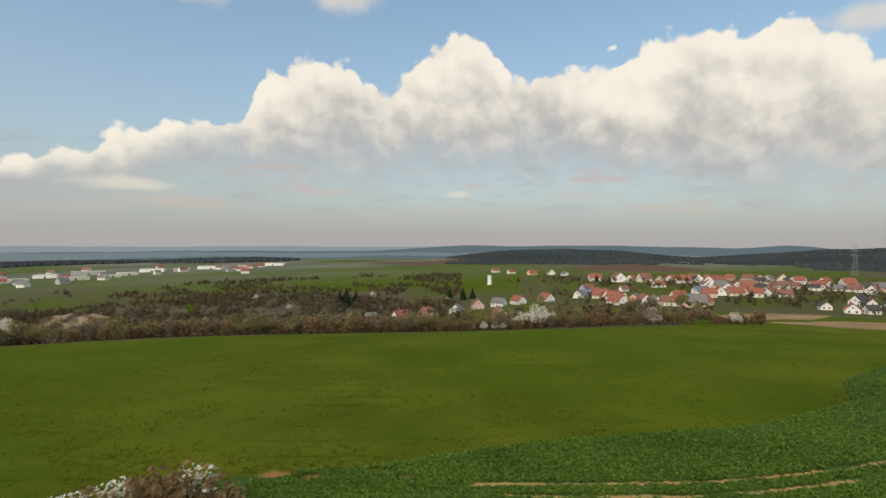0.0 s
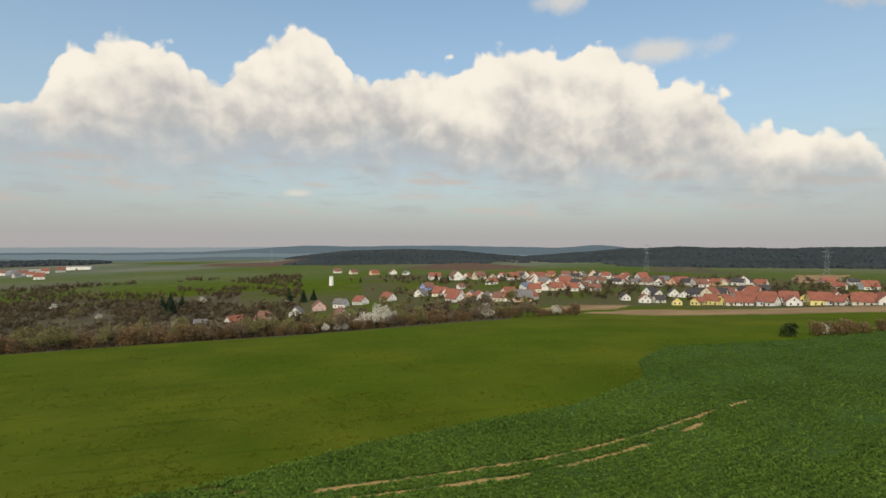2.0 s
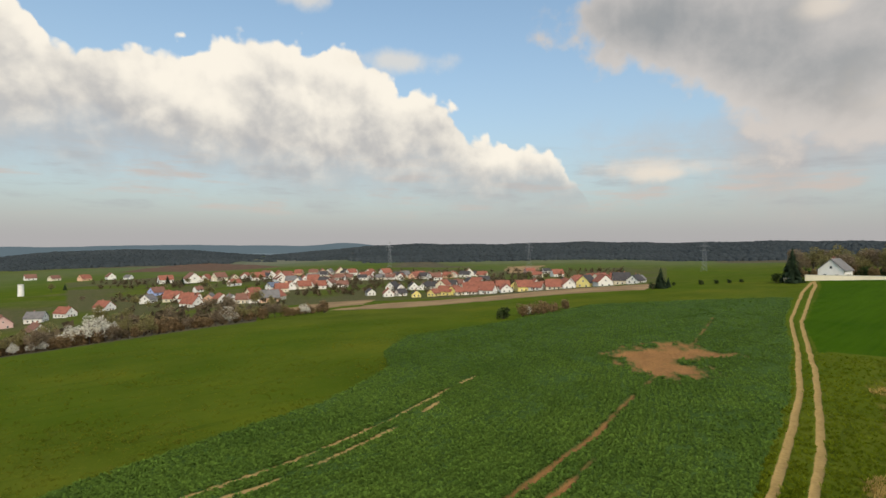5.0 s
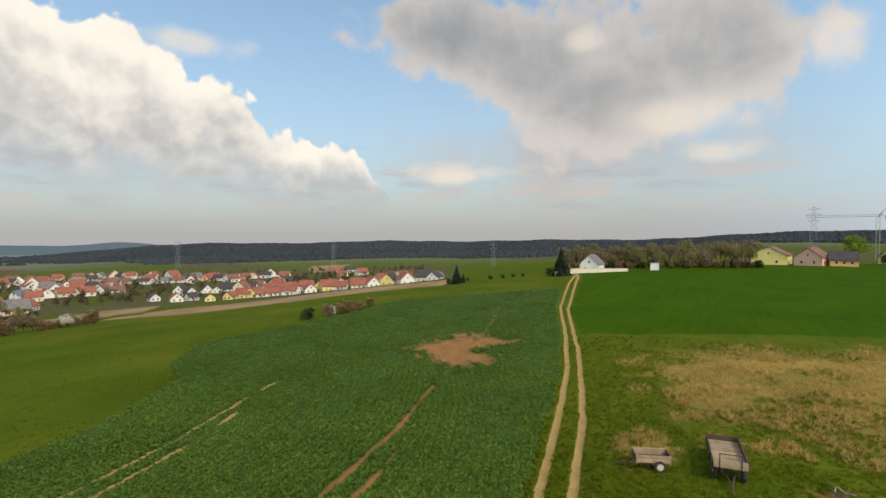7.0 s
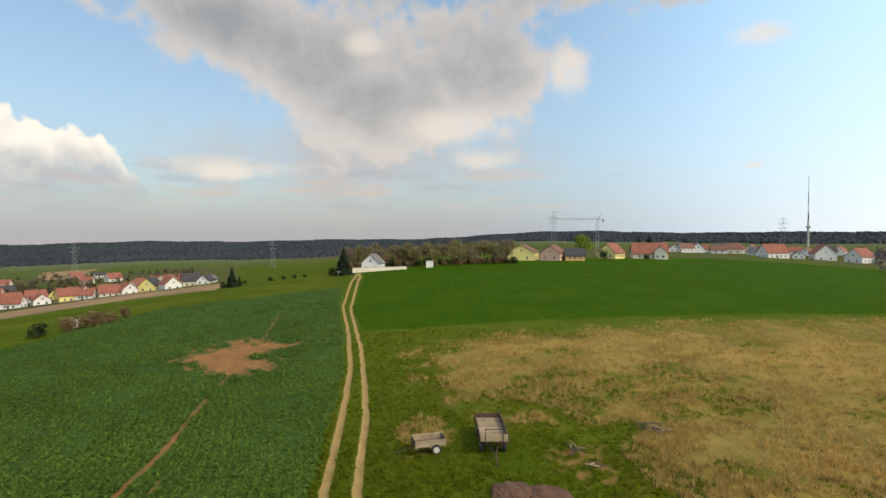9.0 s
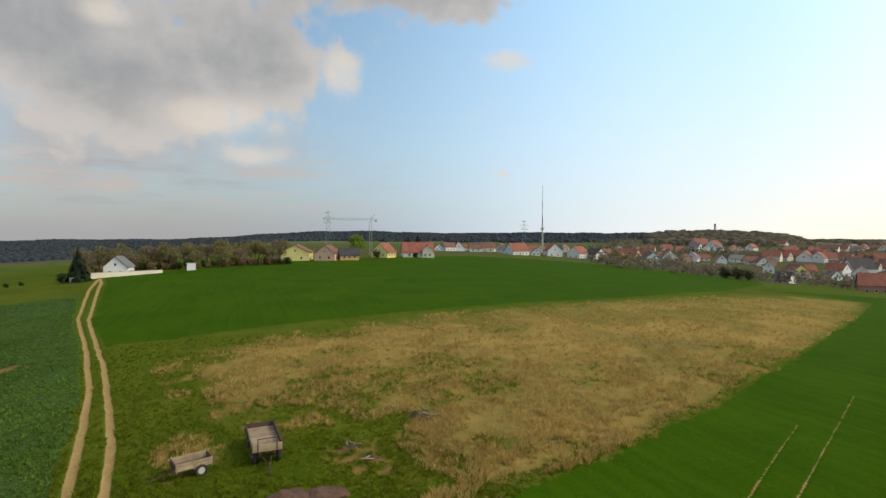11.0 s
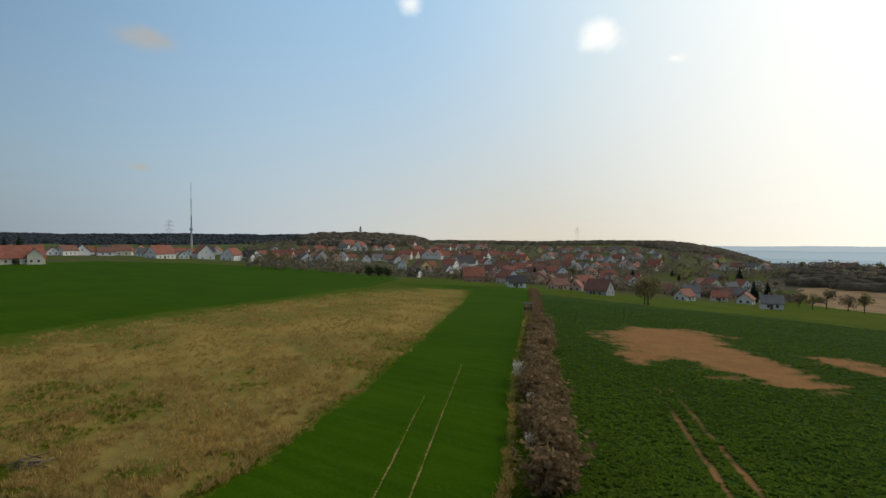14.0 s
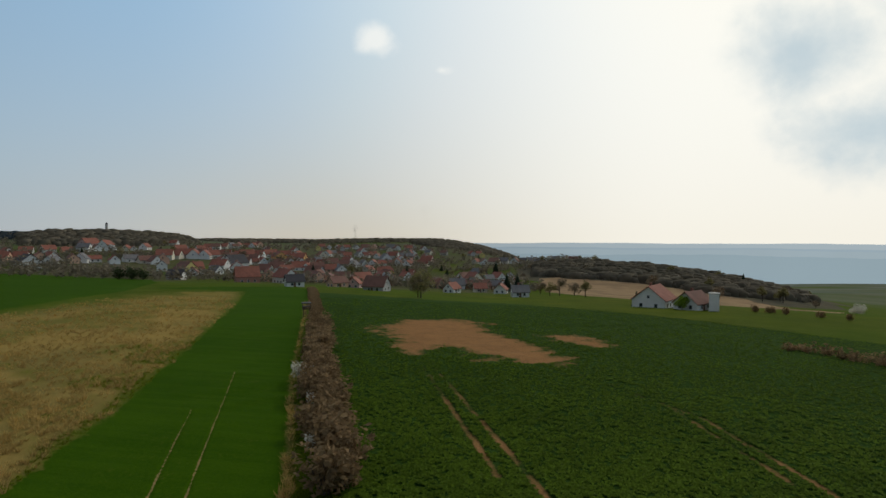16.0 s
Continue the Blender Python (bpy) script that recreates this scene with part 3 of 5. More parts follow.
gz += 0.05 * waves(gx, gy, 1.1, 201) * (kinds["dry"] + kinds["rape"] * 0.6) - 0.10 * kinds["track"] - 0.07 * kinds["soil"] + 0.18 * kinds["rape"] * (1 - kinds["soil"])
nr, na = GR.shape
cell = np.arange((nr - 1) * na).reshape(nr - 1, na)
nxt = np.roll(cell, -1, axis=1)
quads = np.stack([cell, cell + na, nxt + na, nxt], axis=-1).reshape(-1, 4)
ground_mesh = raw_mesh("ground", np.column_stack([gx, gy, gz]), quads[:, ::-1], None, True)
for name, names in (("cover_a", ("rape", "wheat", "dry", "soil")), ("cover_b", ("track", "wood", "tan", "garden")), ("cover_c", ("beans", "far", "plough"))):
    data = np.zeros((len(gx), 4), np.float32)
    for k, key in enumerate(names):
        data[:, k] = kinds[key]
    layer = ground_mesh.color_attributes.new(name, "FLOAT_COLOR", "POINT")
    layer.data.foreach_set("color", data.ravel())


def ground_material():
    m = bpy.data.materials.new("fields")
    m.use_nodes = True
    n = Nodes(m.node_tree)
    at_ = n.add("ShaderNodeTexCoord").outputs["Object"]
    huge, broad, mid, grain = n.noise(at_, 0.012, 3.0), n.noise(at_, 0.07, 4.0), n.noise(at_, 0.5, 5.0, 0.65), n.noise(at_, 4.0, 5.0, 0.7)
    stretch = n.add("ShaderNodeMapping")
    stretch.inputs["Rotation"].default_value, stretch.inputs["Scale"].default_value = (0, 0, radians(66)), (0.05, 1.3, 1)
    n.wire(at_, stretch.inputs[0])
    drill = n.noise(stretch.outputs[0], 1.0, 3.0)
    clods = n.noise(at_, 12.0, 3.0, 0.6)

    def layer(name):
        a = n.add("ShaderNodeVertexColor")
        a.layer_name = name
        s = n.add("ShaderNodeSeparateColor")
        n.wire(a.outputs[0], s.inputs[0])
        return (*s.outputs[:3], a.outputs[1])

    def two(a, b, f, low=0.35, high=0.65):
        return n.mix(n.step(f, low, high), a, b)

    rape, wheat, dry, soil = layer("cover_a")
    track, wood, tan, garden = layer("cover_b")
    beans, far, plough = layer("cover_c")[:3]
    speck = n.math("ADD", n.math("MULTIPLY", mid, 0.5), n.math("MULTIPLY", grain, 0.5))
    meadow = two((0.056, 0.080, 0.006), (0.098, 0.118, 0.012), n.math("ADD", n.math("MULTIPLY", broad, 0.6), n.math("MULTIPLY", speck, 0.4)))
    meadow = n.mix(n.math("MULTIPLY", n.step(drill, 0.55, 0.7), 0.55), meadow, (0.034, 0.056, 0.006))
    meadow = n.mix(n.math("MULTIPLY", n.step(broad, 0.55, 0.72), 0.4), meadow, (0.118, 0.116, 0.008))
    meadow = n.mix(n.math("MULTIPLY", n.step(mid, 0.58, 0.75), 0.6), meadow, (0.035, 0.052, 0.008))
    c = n.mix(n.step(huge, 0.35, 0.65), meadow, n.mix(0.45, meadow, (0.045, 0.100, 0.002)))

    def lay(base, share, colour, ragged=0.5, low=0.35, high=0.65):
        f = n.step(n.math("ADD", share, n.math("MULTIPLY", n.math("SUBTRACT", speck, 0.5), ragged * 2)), low, high)
        return n.mix(f, base, colour)

    c = n.mix(n.math("MULTIPLY", garden, 0.85), c, two((0.06, 0.072, 0.028), (0.115, 0.092, 0.06), mid))
    # far field patchwork, dulled by haze mixed into its base colour
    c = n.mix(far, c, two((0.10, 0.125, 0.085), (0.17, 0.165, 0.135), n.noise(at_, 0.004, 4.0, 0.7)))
    c = lay(c, wood, two((0.11, 0.095, 0.06), (0.075, 0.07, 0.05), broad))
    c = lay(c, tan, two((0.33, 0.225, 0.125), (0.23, 0.155, 0.09), broad))
    c = lay(c, plough, two((0.135, 0.085, 0.062), (0.10, 0.066, 0.05), broad), 0.2)
    c = lay(c, wheat, two((0.024, 0.064, 0.001), (0.043, 0.094, 0.002), n.math("ADD", n.math("MULTIPLY", broad, 0.35), n.math("ADD", n.math("MULTIPLY", drill, 0.3), n.math("MULTIPLY", grain, 0.35)))), 0.25)
    c = lay(c, beans, two((0.022, 0.05, 0.008), (0.036, 0.075, 0.012), speck), 0.3)
    c = lay(c, rape, two((0.034, 0.066, 0.017), (0.06, 0.11, 0.026), speck), 0.3)
    c = lay(c, dry, n.mix(n.step(broad, 0.35, 0.7), two((0.37, 0.25, 0.075), (0.24, 0.17, 0.045), speck), two((0.25, 0.185, 0.058), (0.16, 0.13, 0.035), speck)), 0.9, 0.1, 1.0)
    c = lay(c, soil, two((0.32, 0.165, 0.065), (0.22, 0.115, 0.048), speck), 0.9, 0.15, 0.85)
    c = lay(c, track, two((0.41, 0.28, 0.115), (0.29, 0.20, 0.08), speck), 0.7)
    b = n.add("ShaderNodeBsdfPrincipled")
    n.wire(c, b.inputs["Base Color"])
    b.inputs["Roughness"].default_value, b.inputs["Specular IOR Level"].default_value = 1.0, 0.02
    k = n.add("ShaderNodeBump")
    k.inputs["Strength"].default_value, k.inputs["Distance"].default_value = 0.8, 0.12
    n.wire(n.math("ADD", n.math("MULTIPLY", grain, 0.7), n.math("MULTIPLY", clods, 0.3)), k.inputs["Height"])
    n.wire(k.outputs[0], b.inputs["Normal"])
    n.wire(b.outputs[0], n.add("ShaderNodeOutputMaterial").inputs[0])
    return m


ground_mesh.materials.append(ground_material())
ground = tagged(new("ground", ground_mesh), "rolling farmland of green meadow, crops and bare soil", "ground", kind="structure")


# ---- the hazy distance, its haze and sun-side glow put into emission colour ----
def haze_glow_material(name, away, sunward_tone):
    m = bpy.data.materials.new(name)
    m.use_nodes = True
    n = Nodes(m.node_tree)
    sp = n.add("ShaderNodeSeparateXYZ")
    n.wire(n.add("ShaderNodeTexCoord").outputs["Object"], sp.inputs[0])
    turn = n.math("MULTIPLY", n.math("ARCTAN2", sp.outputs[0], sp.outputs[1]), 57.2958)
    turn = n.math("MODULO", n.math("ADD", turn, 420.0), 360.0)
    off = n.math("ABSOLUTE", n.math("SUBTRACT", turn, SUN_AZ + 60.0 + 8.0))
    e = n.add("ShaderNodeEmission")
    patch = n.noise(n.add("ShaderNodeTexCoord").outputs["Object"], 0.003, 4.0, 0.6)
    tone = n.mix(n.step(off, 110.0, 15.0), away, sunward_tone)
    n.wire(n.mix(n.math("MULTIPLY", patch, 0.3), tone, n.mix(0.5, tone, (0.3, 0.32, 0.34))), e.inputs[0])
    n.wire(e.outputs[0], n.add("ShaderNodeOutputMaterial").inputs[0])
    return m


def distance(name, r, base_el, swell, seed, mat, humps):
    """A far line of hills, as a plain glowing backdrop: elevation in degrees along the horizon."""
    a = np.arange(-48, 313, 0.25)
    top_ = np.full(len(a), base_el) + swell * (np.sin(a * 0.31 + seed) + 0.5 * np.sin(a * 0.83 + 2 * seed) + 0.25 * np.sin(a * 2.3 + seed) + 0.12 * np.sin(a * 6.1))
    for c_, wide, high in humps:
        top_ = top_ + high * np.exp(-(((a - c_) / wide) ** 2))
    ar = np.radians(a)
    z = EYE_HEIGHT + r * np.tan(np.radians(top_))
    n = len(a)
    v = np.concatenate([np.column_stack([r * np.sin(ar), r * np.cos(ar), np.full(n, -340.0)]), np.column_stack([r * 1.02 * np.sin(ar), r * 1.02 * np.cos(ar), z])])
    i = np.arange(n)
    j = (i + 1) % n
    tagged(new(name, raw_mesh(name, v, np.stack([i, j, j + n, i + n], -1), mat)), "blue hazy hills along the horizon", "hills", kind="structure")


# each line of hills emits a painted haze tone, paler towards the sun
distance("backdrop_far", 4650, -0.8, 0.03, 1.0, haze_glow_material("haze_far", (0.30, 0.37, 0.42), (0.95, 1.12, 1.2)), [(-42, 14, 0.05), (40, 40, 0.1), (100, 40, 0.3)])
distance("backdrop_hills", 4400, -1.25, 0.035, 2.6, haze_glow_material("haze_hills", (0.125, 0.185, 0.225), (0.80, 1.0, 1.12)), [(2, 5.5, 0.42), (14, 11, 0.66), (27, 7, 0.42), (33, 3.2, 0.5), (41, 6, 0.5), (62, 14, 0.7), (95, 20, 0.9)])
distance("backdrop_middle", 4100, -1.45, 0.05, 2.2, haze_glow_material("haze_middle", (0.19, 0.26, 0.30), (0.84, 1.03, 1.12)), [(-44, 6, 0.3), (-30, 5, 0.15)])
distance("backdrop_near", 3500, -1.95, 0.06, 3.7, haze_glow_material("haze_near", (0.12, 0.175, 0.19), (0.72, 0.93, 1.03)), [(-2, 6, 0.2), (26, 8, 0.1), (-22, 5, 0.15)])


# ---- trees and shrubs ----
def leaf_cloud(g, centres, n, size, up=0.0, squash=1.0):
    """Small turned quads strewn round a set of (x, y, z, radius) clumps."""
    centres = np.asarray(centres, float)
    pick = g.choice(len(centres), n, p=centres[:, 3] ** 2 / (centres[:, 3] ** 2).sum())
    d = g.normal(size=(n, 3))
    d /= np.linalg.norm(d, axis=1)[:, None]
    p = centres[pick, :3] + d * centres[pick, 3:4] * (g.uniform(0.35, 1.05, (n, 1)) ** 0.6) * np.array([1, 1, squash])
    a = g.normal(size=(n, 3))
    a[:, 2] *= 0.6
    a /= np.linalg.norm(a, axis=1)[:, None]
    b = np.cross(a, g.normal(size=(n, 3)))
    b /= np.linalg.norm(b, axis=1)[:, None]
    s = size * g.uniform(0.5, 1.4, (n, 1))
    a, b = a * s, b * s * 0.55
    v = np.stack([p - a, p + b * 0.9, p + a, p - b], axis=1).reshape(-1, 3)
    v[:, 2] = np.maximum(v[:, 2], 0.03)
    return v, np.arange(n * 4).reshape(-1, 4)


def mesh_part(name, me, parent, label=""):
    ob = new(name, me)
    ob.parent = parent
    return tagged(ob, label)


def broadleaf(name, label, category, g, tall, wide, leaves, mats, size=0.32, bole=0.3, limbs=9):
    """A tapered trunk, limbs that fork, and a loose crown."""
    tree = empty(name, 0, 0, 0)
    bm = bmesh.new()
    r = tall * 0.022
    rod(bm, (0, 0, -0.4), (0.05 * tall * g.uniform(-1, 1) * 0.3, 0, tall * bole), r * 1.3, r, 7)
    rod(bm, (0, 0, tall * bole * 0.95), (0.02 * tall, 0.01 * tall, tall * 0.85), r, r * 0.25, 6)
    clumps = [(0.02 * tall, 0, tall * 0.82, wide * 0.24)]
    for k in range(limbs):
        a = k * 2.4 + g.uniform(-0.4, 0.4)
        z0 = tall * g.uniform(bole * 0.7, 0.6)
        out = wide * 0.5 * g.uniform(0.55, 0.85)
        z1 = min(tall * 0.9, z0 + tall * g.uniform(0.12, 0.35))
        tip = Vector((math.cos(a) * out, math.sin(a) * out, z1))
        rod(bm, (0, 0, z0), tip, r * 0.5, r * 0.12, 5)
        clumps.append((*tip, wide * g.uniform(0.14, 0.25)))
        mid = tip * 0.55 + Vector((0, 0, z0 * 0.45))
        fork = mid + Vector((g.uniform(-1, 1), g.uniform(-1, 1), g.uniform(0.4, 1.2))) * wide * 0.2
        rod(bm, mid, fork, r * 0.3, r * 0.08, 4)
        clumps.append((*fork, wide * g.uniform(0.12, 0.2)))
    part("trunk", bm, BARK, tree)
    v, f = leaf_cloud(g, clumps, leaves, size)
    mesh_part("crown", raw_mesh("crown", v, f, mats), tree)
    return tagged(tree, label, category)


def conifer(name, label, g, tall, wide):
    """A spruce: straight trunk and whorls of hanging boughs."""
    tree = empty(name, 0, 0, 0)
    part("trunk", rod(bmesh.new(), (0, 0, -0.3), (0, 0, tall * 0.97), tall * 0.02, 0.02, 6), BARK, tree)
    vs, n = [], 0
    levels = 15
    for k in range(levels):
        z = tall * (0.08 + 0.9 * k / levels)
        reach_ = wide * 0.5 * (1 - k / levels) ** 0.85 + 0.12
        for j in range(max(6, 13 - k // 2)):
            a = j * math.tau / max(6, 13 - k // 2) + k * 0.7 + g.uniform(-0.25, 0.25)
            l = reach_ * g.uniform(0.75, 1.15)
            ca, sa = math.cos(a), math.sin(a)
            half = l * 0.24 + 0.05
            for lift in (0.0, -0.05 * tall):
                vs += [(0, 0, z + lift + 0.05 * tall), (ca * l * 0.6 - sa * half, sa * l * 0.6 + ca * half, z + lift - l * 0.05),
                       (ca * l, sa * l, z + lift - l * g.uniform(0.2, 0.45)), (ca * l * 0.6 + sa * half, sa * l * 0.6 - ca * half, z + lift - l * 0.05)]
    vs = np.maximum(np.array(vs), np.array([-99, -99, 0.05]))
    mesh_part("crown", raw_mesh("crown", vs, np.arange(len(vs)).reshape(-1, 4), NEEDLES), tree)
    return tagged(tree, label, "tree")


def shrub(name, label, g, tall, wide, mats, leaves=420, size=0.2, category="shrub"):
    """Many stems out of one stool under a low ragged crown."""
    bush = empty(name, 0, 0, 0)
    bm = bmesh.new()
    clumps = []
    for k in range(9):
        a, out = k * 2.4 + g.uniform(-0.3, 0.3), wide * 0.5 * g.uniform(0.2, 0.75)
        tip = Vector((math.cos(a) * out, math.sin(a) * out, tall * g.uniform(0.5, 0.85)))
        rod(bm, (tip.x * 0.1, tip.y * 0.1, -0.2), tip, 0.04 * tall / 2, 0.012, 4)
        clumps.append((*tip, wide * g.uniform(0.15, 0.24)))
        clumps.append((tip.x * 1.05, tip.y * 1.05, tip.z * 0.5, wide * 0.17))
    part("stems", bm, BARK, bush)
    v, f = leaf_cloud(g, clumps, leaves, size)
    mesh_part("crown", raw_mesh("crown", v, f, mats), bush)
    return tagged(bush, label, category)


def plant(kind, az, r, scale=1.0, turn=0.0):
    x, y = at(az, r)
    ob = copy_thing(kind, pose(x, y, level(x, y) - 0.05, 0, 0, turn) @ Matrix.Diagonal((scale, scale, scale, 1)))
    return ob


def drop(*kinds):
    """Takes the patterns themselves away once their copies stand."""
    for k in kinds:
        for o in (*k.children_recursive, k):
            bpy.data.objects.remove(o)


g = np.random.RandomState(11)
bare_a = broadleaf("bare_tree", "leafless grey-brown broadleaf tree in early spring", "tree", g, 10, 7.5, 1500, TWIGS, 0.3)
bare_b = broadleaf("bare_tree", "leafless grey-brown broadleaf tree in early spring", "tree", g, 8, 7, 1300, TWIGS, 0.3, 0.2)
bud_a = broadleaf("budding_tree", "broadleaf tree with olive-green opening buds", "tree", g, 11, 7, 1500, BUDS, 0.3)
bud_b = broadleaf("budding_tree", "broadleaf tree with olive-green opening buds", "tree", g, 9, 8, 1500, BUDS, 0.3, 0.22)
willow = broadleaf("willow_tree", "round willow tree with fresh yellow-green leaves", "tree", g, 10, 10, 2200, SPRING, 0.4, 0.2)
cherry = broadleaf("blossom_tree", "wild cherry tree full of white blossom", "tree", g, 7, 6.5, 1500, BLOSSOM, 0.24, 0.2)
spruce = conifer("spruce_tree", "tall dark green spruce tree", g, 12, 8.4)
yew = shrub("evergreen_shrub", "dense dark evergreen shrub", g, 4, 5, EVERGREEN, 700, 0.26)
thorn_a = shrub("thorn_shrub", "leafless brown thorn shrub", g, 2.6, 3.4, SCRUB, 650, 0.19)
thorn_b = shrub("thorn_shrub", "leafless brown thorn shrub", g, 2.2, 3.0, SCRUB, 600, 0.19)
sloe = shrub("sloe_shrub", "sloe shrub with white blossom among bare twigs", g, 2.2, 2.8, BLOSSOM, 420, 0.12)
green_shrub = shrub("green_shrub", "low shrub with fresh green leaves", g, 2.6, 3.6, EVERGREEN, 600, 0.22)

# the hedge between the strip and the bean field
HEDGE = [(10.6, -26.5), (21.3, -49), (35.5, -82), (55, -124), (76, -170)]
g = np.random.RandomState(5)
line_len = [math.dist(a, b) for a, b in zip(HEDGE, HEDGE[1:])]
for (ax, ay), (bx, by), length in zip(HEDGE, HEDGE[1:], line_len):
    n = int(length / 0.95)
    for k in range(n):
        u = (k + g.uniform(0, 0.8)) / n
        x, y = ax + (bx - ax) * u + g.uniform(-1.0, 1.0), ay + (by - ay) * u + g.uniform(-0.6, 0.6)
        s = g.uniform(0.8, 1.1) * (1.0 if math.hypot(x, y) < 90 else 0.6)
        ob = copy_thing((thorn_a, thorn_b)[k % 2], pose(x, y, level(x, y) - 0.05, 0, 0, g.uniform(0, 360)) @ Matrix.Diagonal((s, s, s * g.uniform(0.8, 1.1), 1)))
        tagged(ob, "leafless brown thorn shrub in the field hedge", group="shrubs of the field hedge")
for x, y, s in ((22.6, -47.2, 0.72), (21.6, -47.6, 0.6), (18.2, -40.2, 0.4), (14.3, -31.5, 0.42), (27.5, -60, 0.4)):
    ob = copy_thing(sloe, pose(x, y, level(x, y) + 0.5, 0, 0, g.uniform(0, 360)) @ Matrix.Diagonal((s, s, s, 1)))
    tagged(ob, "small white-blossomed sloe in the field hedge", group="shrubs of the field hedge")

# shrubs on the slope close below
for az, r, s, kind in ((-25.0, 30.5, 1.25, sloe), (-31.5, 31.5, 1.1, sloe), (-35, 31.5, 1.0, sloe), (-28.4, 30.2, 1.2, thorn_a), (-38, 32, 0.95, sloe), (-22.6, 29.6, 1.0, thorn_b), (-40.5, 31.5, 1.0, thorn_b), (-33.4, 30.6, 1.0, thorn_b), (-26.5, 29.6, 1.1, thorn_a)):
    plant(kind, az, r, s, az * 7)
# the shrub island between meadow and crop
for az, r, s, kind in ((49.8, 110, 0.95, green_shrub), (51.8, 114, 1.0, thorn_a), (52.8, 117, 1.15, thorn_b), (53.9, 118, 1.1, thorn_a), (54.9, 121, 1.0, thorn_b), (56.2, 127, 0.9, thorn_a), (52.3, 116, 0.9, sloe)):
    plant(kind, az, r, s, az * 13)
# along the lower edge of the meadow
g = np.random.RandomState(8)
for az in np.arange(-43, 31, 0.62):
    r = 127 + max(0, az) * 1.3 + g.uniform(0, 10)
    kind = (thorn_a, thorn_b, bare_b, thorn_a, bud_b)[g.randint(5)]
    plant(kind, az, r, g.uniform(0.9, 1.6) if kind in (thorn_a, thorn_b) else g.uniform(0.42, 0.62), g.uniform(0, 360))
for az, r, s in ((9.8, 142, 0.95), (8.3, 143, 0.7), (11, 146, 0.7), (-39.2, 134, 0.8), (21.5, 156, 0.7), (3.0, 136, 0.35), (4.4, 136, 0.35), (5.6, 136, 0.32), (6.4, 137, 0.3), (28.8, 168, 0.5)):
    plant(cherry, az, r, s, az * 11)
# scattered trees of the valley side
for k in range(150):
    az, r = g.uniform(-44, 26), g.uniform(150, 420) if k % 3 else g.uniform(420, 700)
    if r > 300 and az > -10 and k % 4:
        continue
    plant((bare_a, bare_b, bud_a, bud_b)[g.randint(4)], az, r, g.uniform(0.6, 1.1), g.uniform(0, 360))
for az, r, s in ((-25.3, 480, 0.85), (-19.3, 560, 0.9), (-7.4, 520, 1.0), (0.5, 470, 0.7), (-16, 470, 0.7), (-24, 430, 0.6)):
    plant(cherry if az != -25.3 else willow, az, r, s, az * 11)
plant(willow, -26.2, 330, 1.0, 40)
for az, r, s in ((-10.2, 470, 1.5), (-9.2, 480, 1.2), (-10.9, 490, 1.1), (2.2, 480, 1.0), (3.2, 490, 0.9), (0.8, 500, 0.9)):
    plant(spruce, az, r, s, az * 31)
# round the white house and the houses above the wheat
plant(spruce, 76.4, 207, 0.98, 10)
plant(yew, 75.2, 209, 0.8, 50)
plant(yew, 76.0, 212, 0.5, 90)
for k in range(54):
    az = 76.8 + k * 0.33 + g.uniform(-0.2, 0.2)
    plant((bare_a, bud_a, bare_b, bud_b, bud_a)[k % 5], az, g.uniform(246, 300), g.uniform(0.75, 1.15), g.uniform(0, 360))
    plant((thorn_a, thorn_b, green_shrub)[k % 3], az + 0.15, g.uniform(242, 252), g.uniform(0.9, 1.5), g.uniform(0, 360))
for az, r, s, kind in ((64.6, 188, 0.55, yew), (65.4, 190, 0.6, spruce), (66.6, 205, 0.32, yew), (66.1, 195, 0.3, spruce), (69, 205, 0.65, green_shrub), (70.3, 208, 0.6, green_shrub), (71.4, 212, 0.55, green_shrub),
                       (72.4, 214, 0.5, green_shrub), (101.4, 330, 1.15, willow), (104.6, 325, 0.75, spruce), (103.6, 282, 1.1, yew), (107.7, 290, 0.7, yew), (118.2, 520, 1.0, spruce), (107, 360, 1.0, spruce), (108, 360, 1.1, spruce)):
    plant(kind, az, r, s, az * 17)
# village trees
for k in range(110):
    az, r = g.uniform(128, 205), g.uniform(330, 900)
    plant((bare_a, bud_a, bud_b, bare_b, spruce, bud_a)[g.randint(6)], az, r, g.uniform(0.5, 0.95), g.uniform(0, 360))
for k in range(60):
    az, r = g.uniform(8, 62), g.uniform(380, 680)
    plant((bare_a, bud_a, bud_b, bare_b, spruce, thorn_a)[g.randint(6)], az, r, g.uniform(0.5, 0.85), g.uniform(0, 360))
for az, r, s, kind in ((167.3, 172, 1.05, bud_b), (167.0, 173, 0.9, bare_b), (139.5, 300, 1.5, yew), (138.5, 300, 1.4, yew), (140.4, 302, 1.3, yew), (176.5, 300, 0.9, spruce), (177.6, 302, 0.9, spruce), (189.6, 172, 0.42, spruce),
                       (193.8, 165, 0.4, willow), (200, 172, 0.8, thorn_a), (201.2, 172, 0.9, thorn_b), (202.4, 170, 0.8, thorn_a), (205, 166, 0.8, thorn_b), (207, 163, 0.7, thorn_a), (174, 330, 0.9, cherry), (207.5, 330, 1.0, cherry),
                       (182, 250, 0.8, bare_a), (183.5, 255, 0.8, bare_b), (181, 240, 0.7, bud_b), (184.6, 240, 0.7, bud_a), (180, 262, 0.8, bare_b)):
    plant(kind, az, r, s, az * 17)
drop(bare_a, bare_b, bud_a, bud_b, willow, cherry, spruce, yew, thorn_a, thorn_b, sloe, green_shrub)


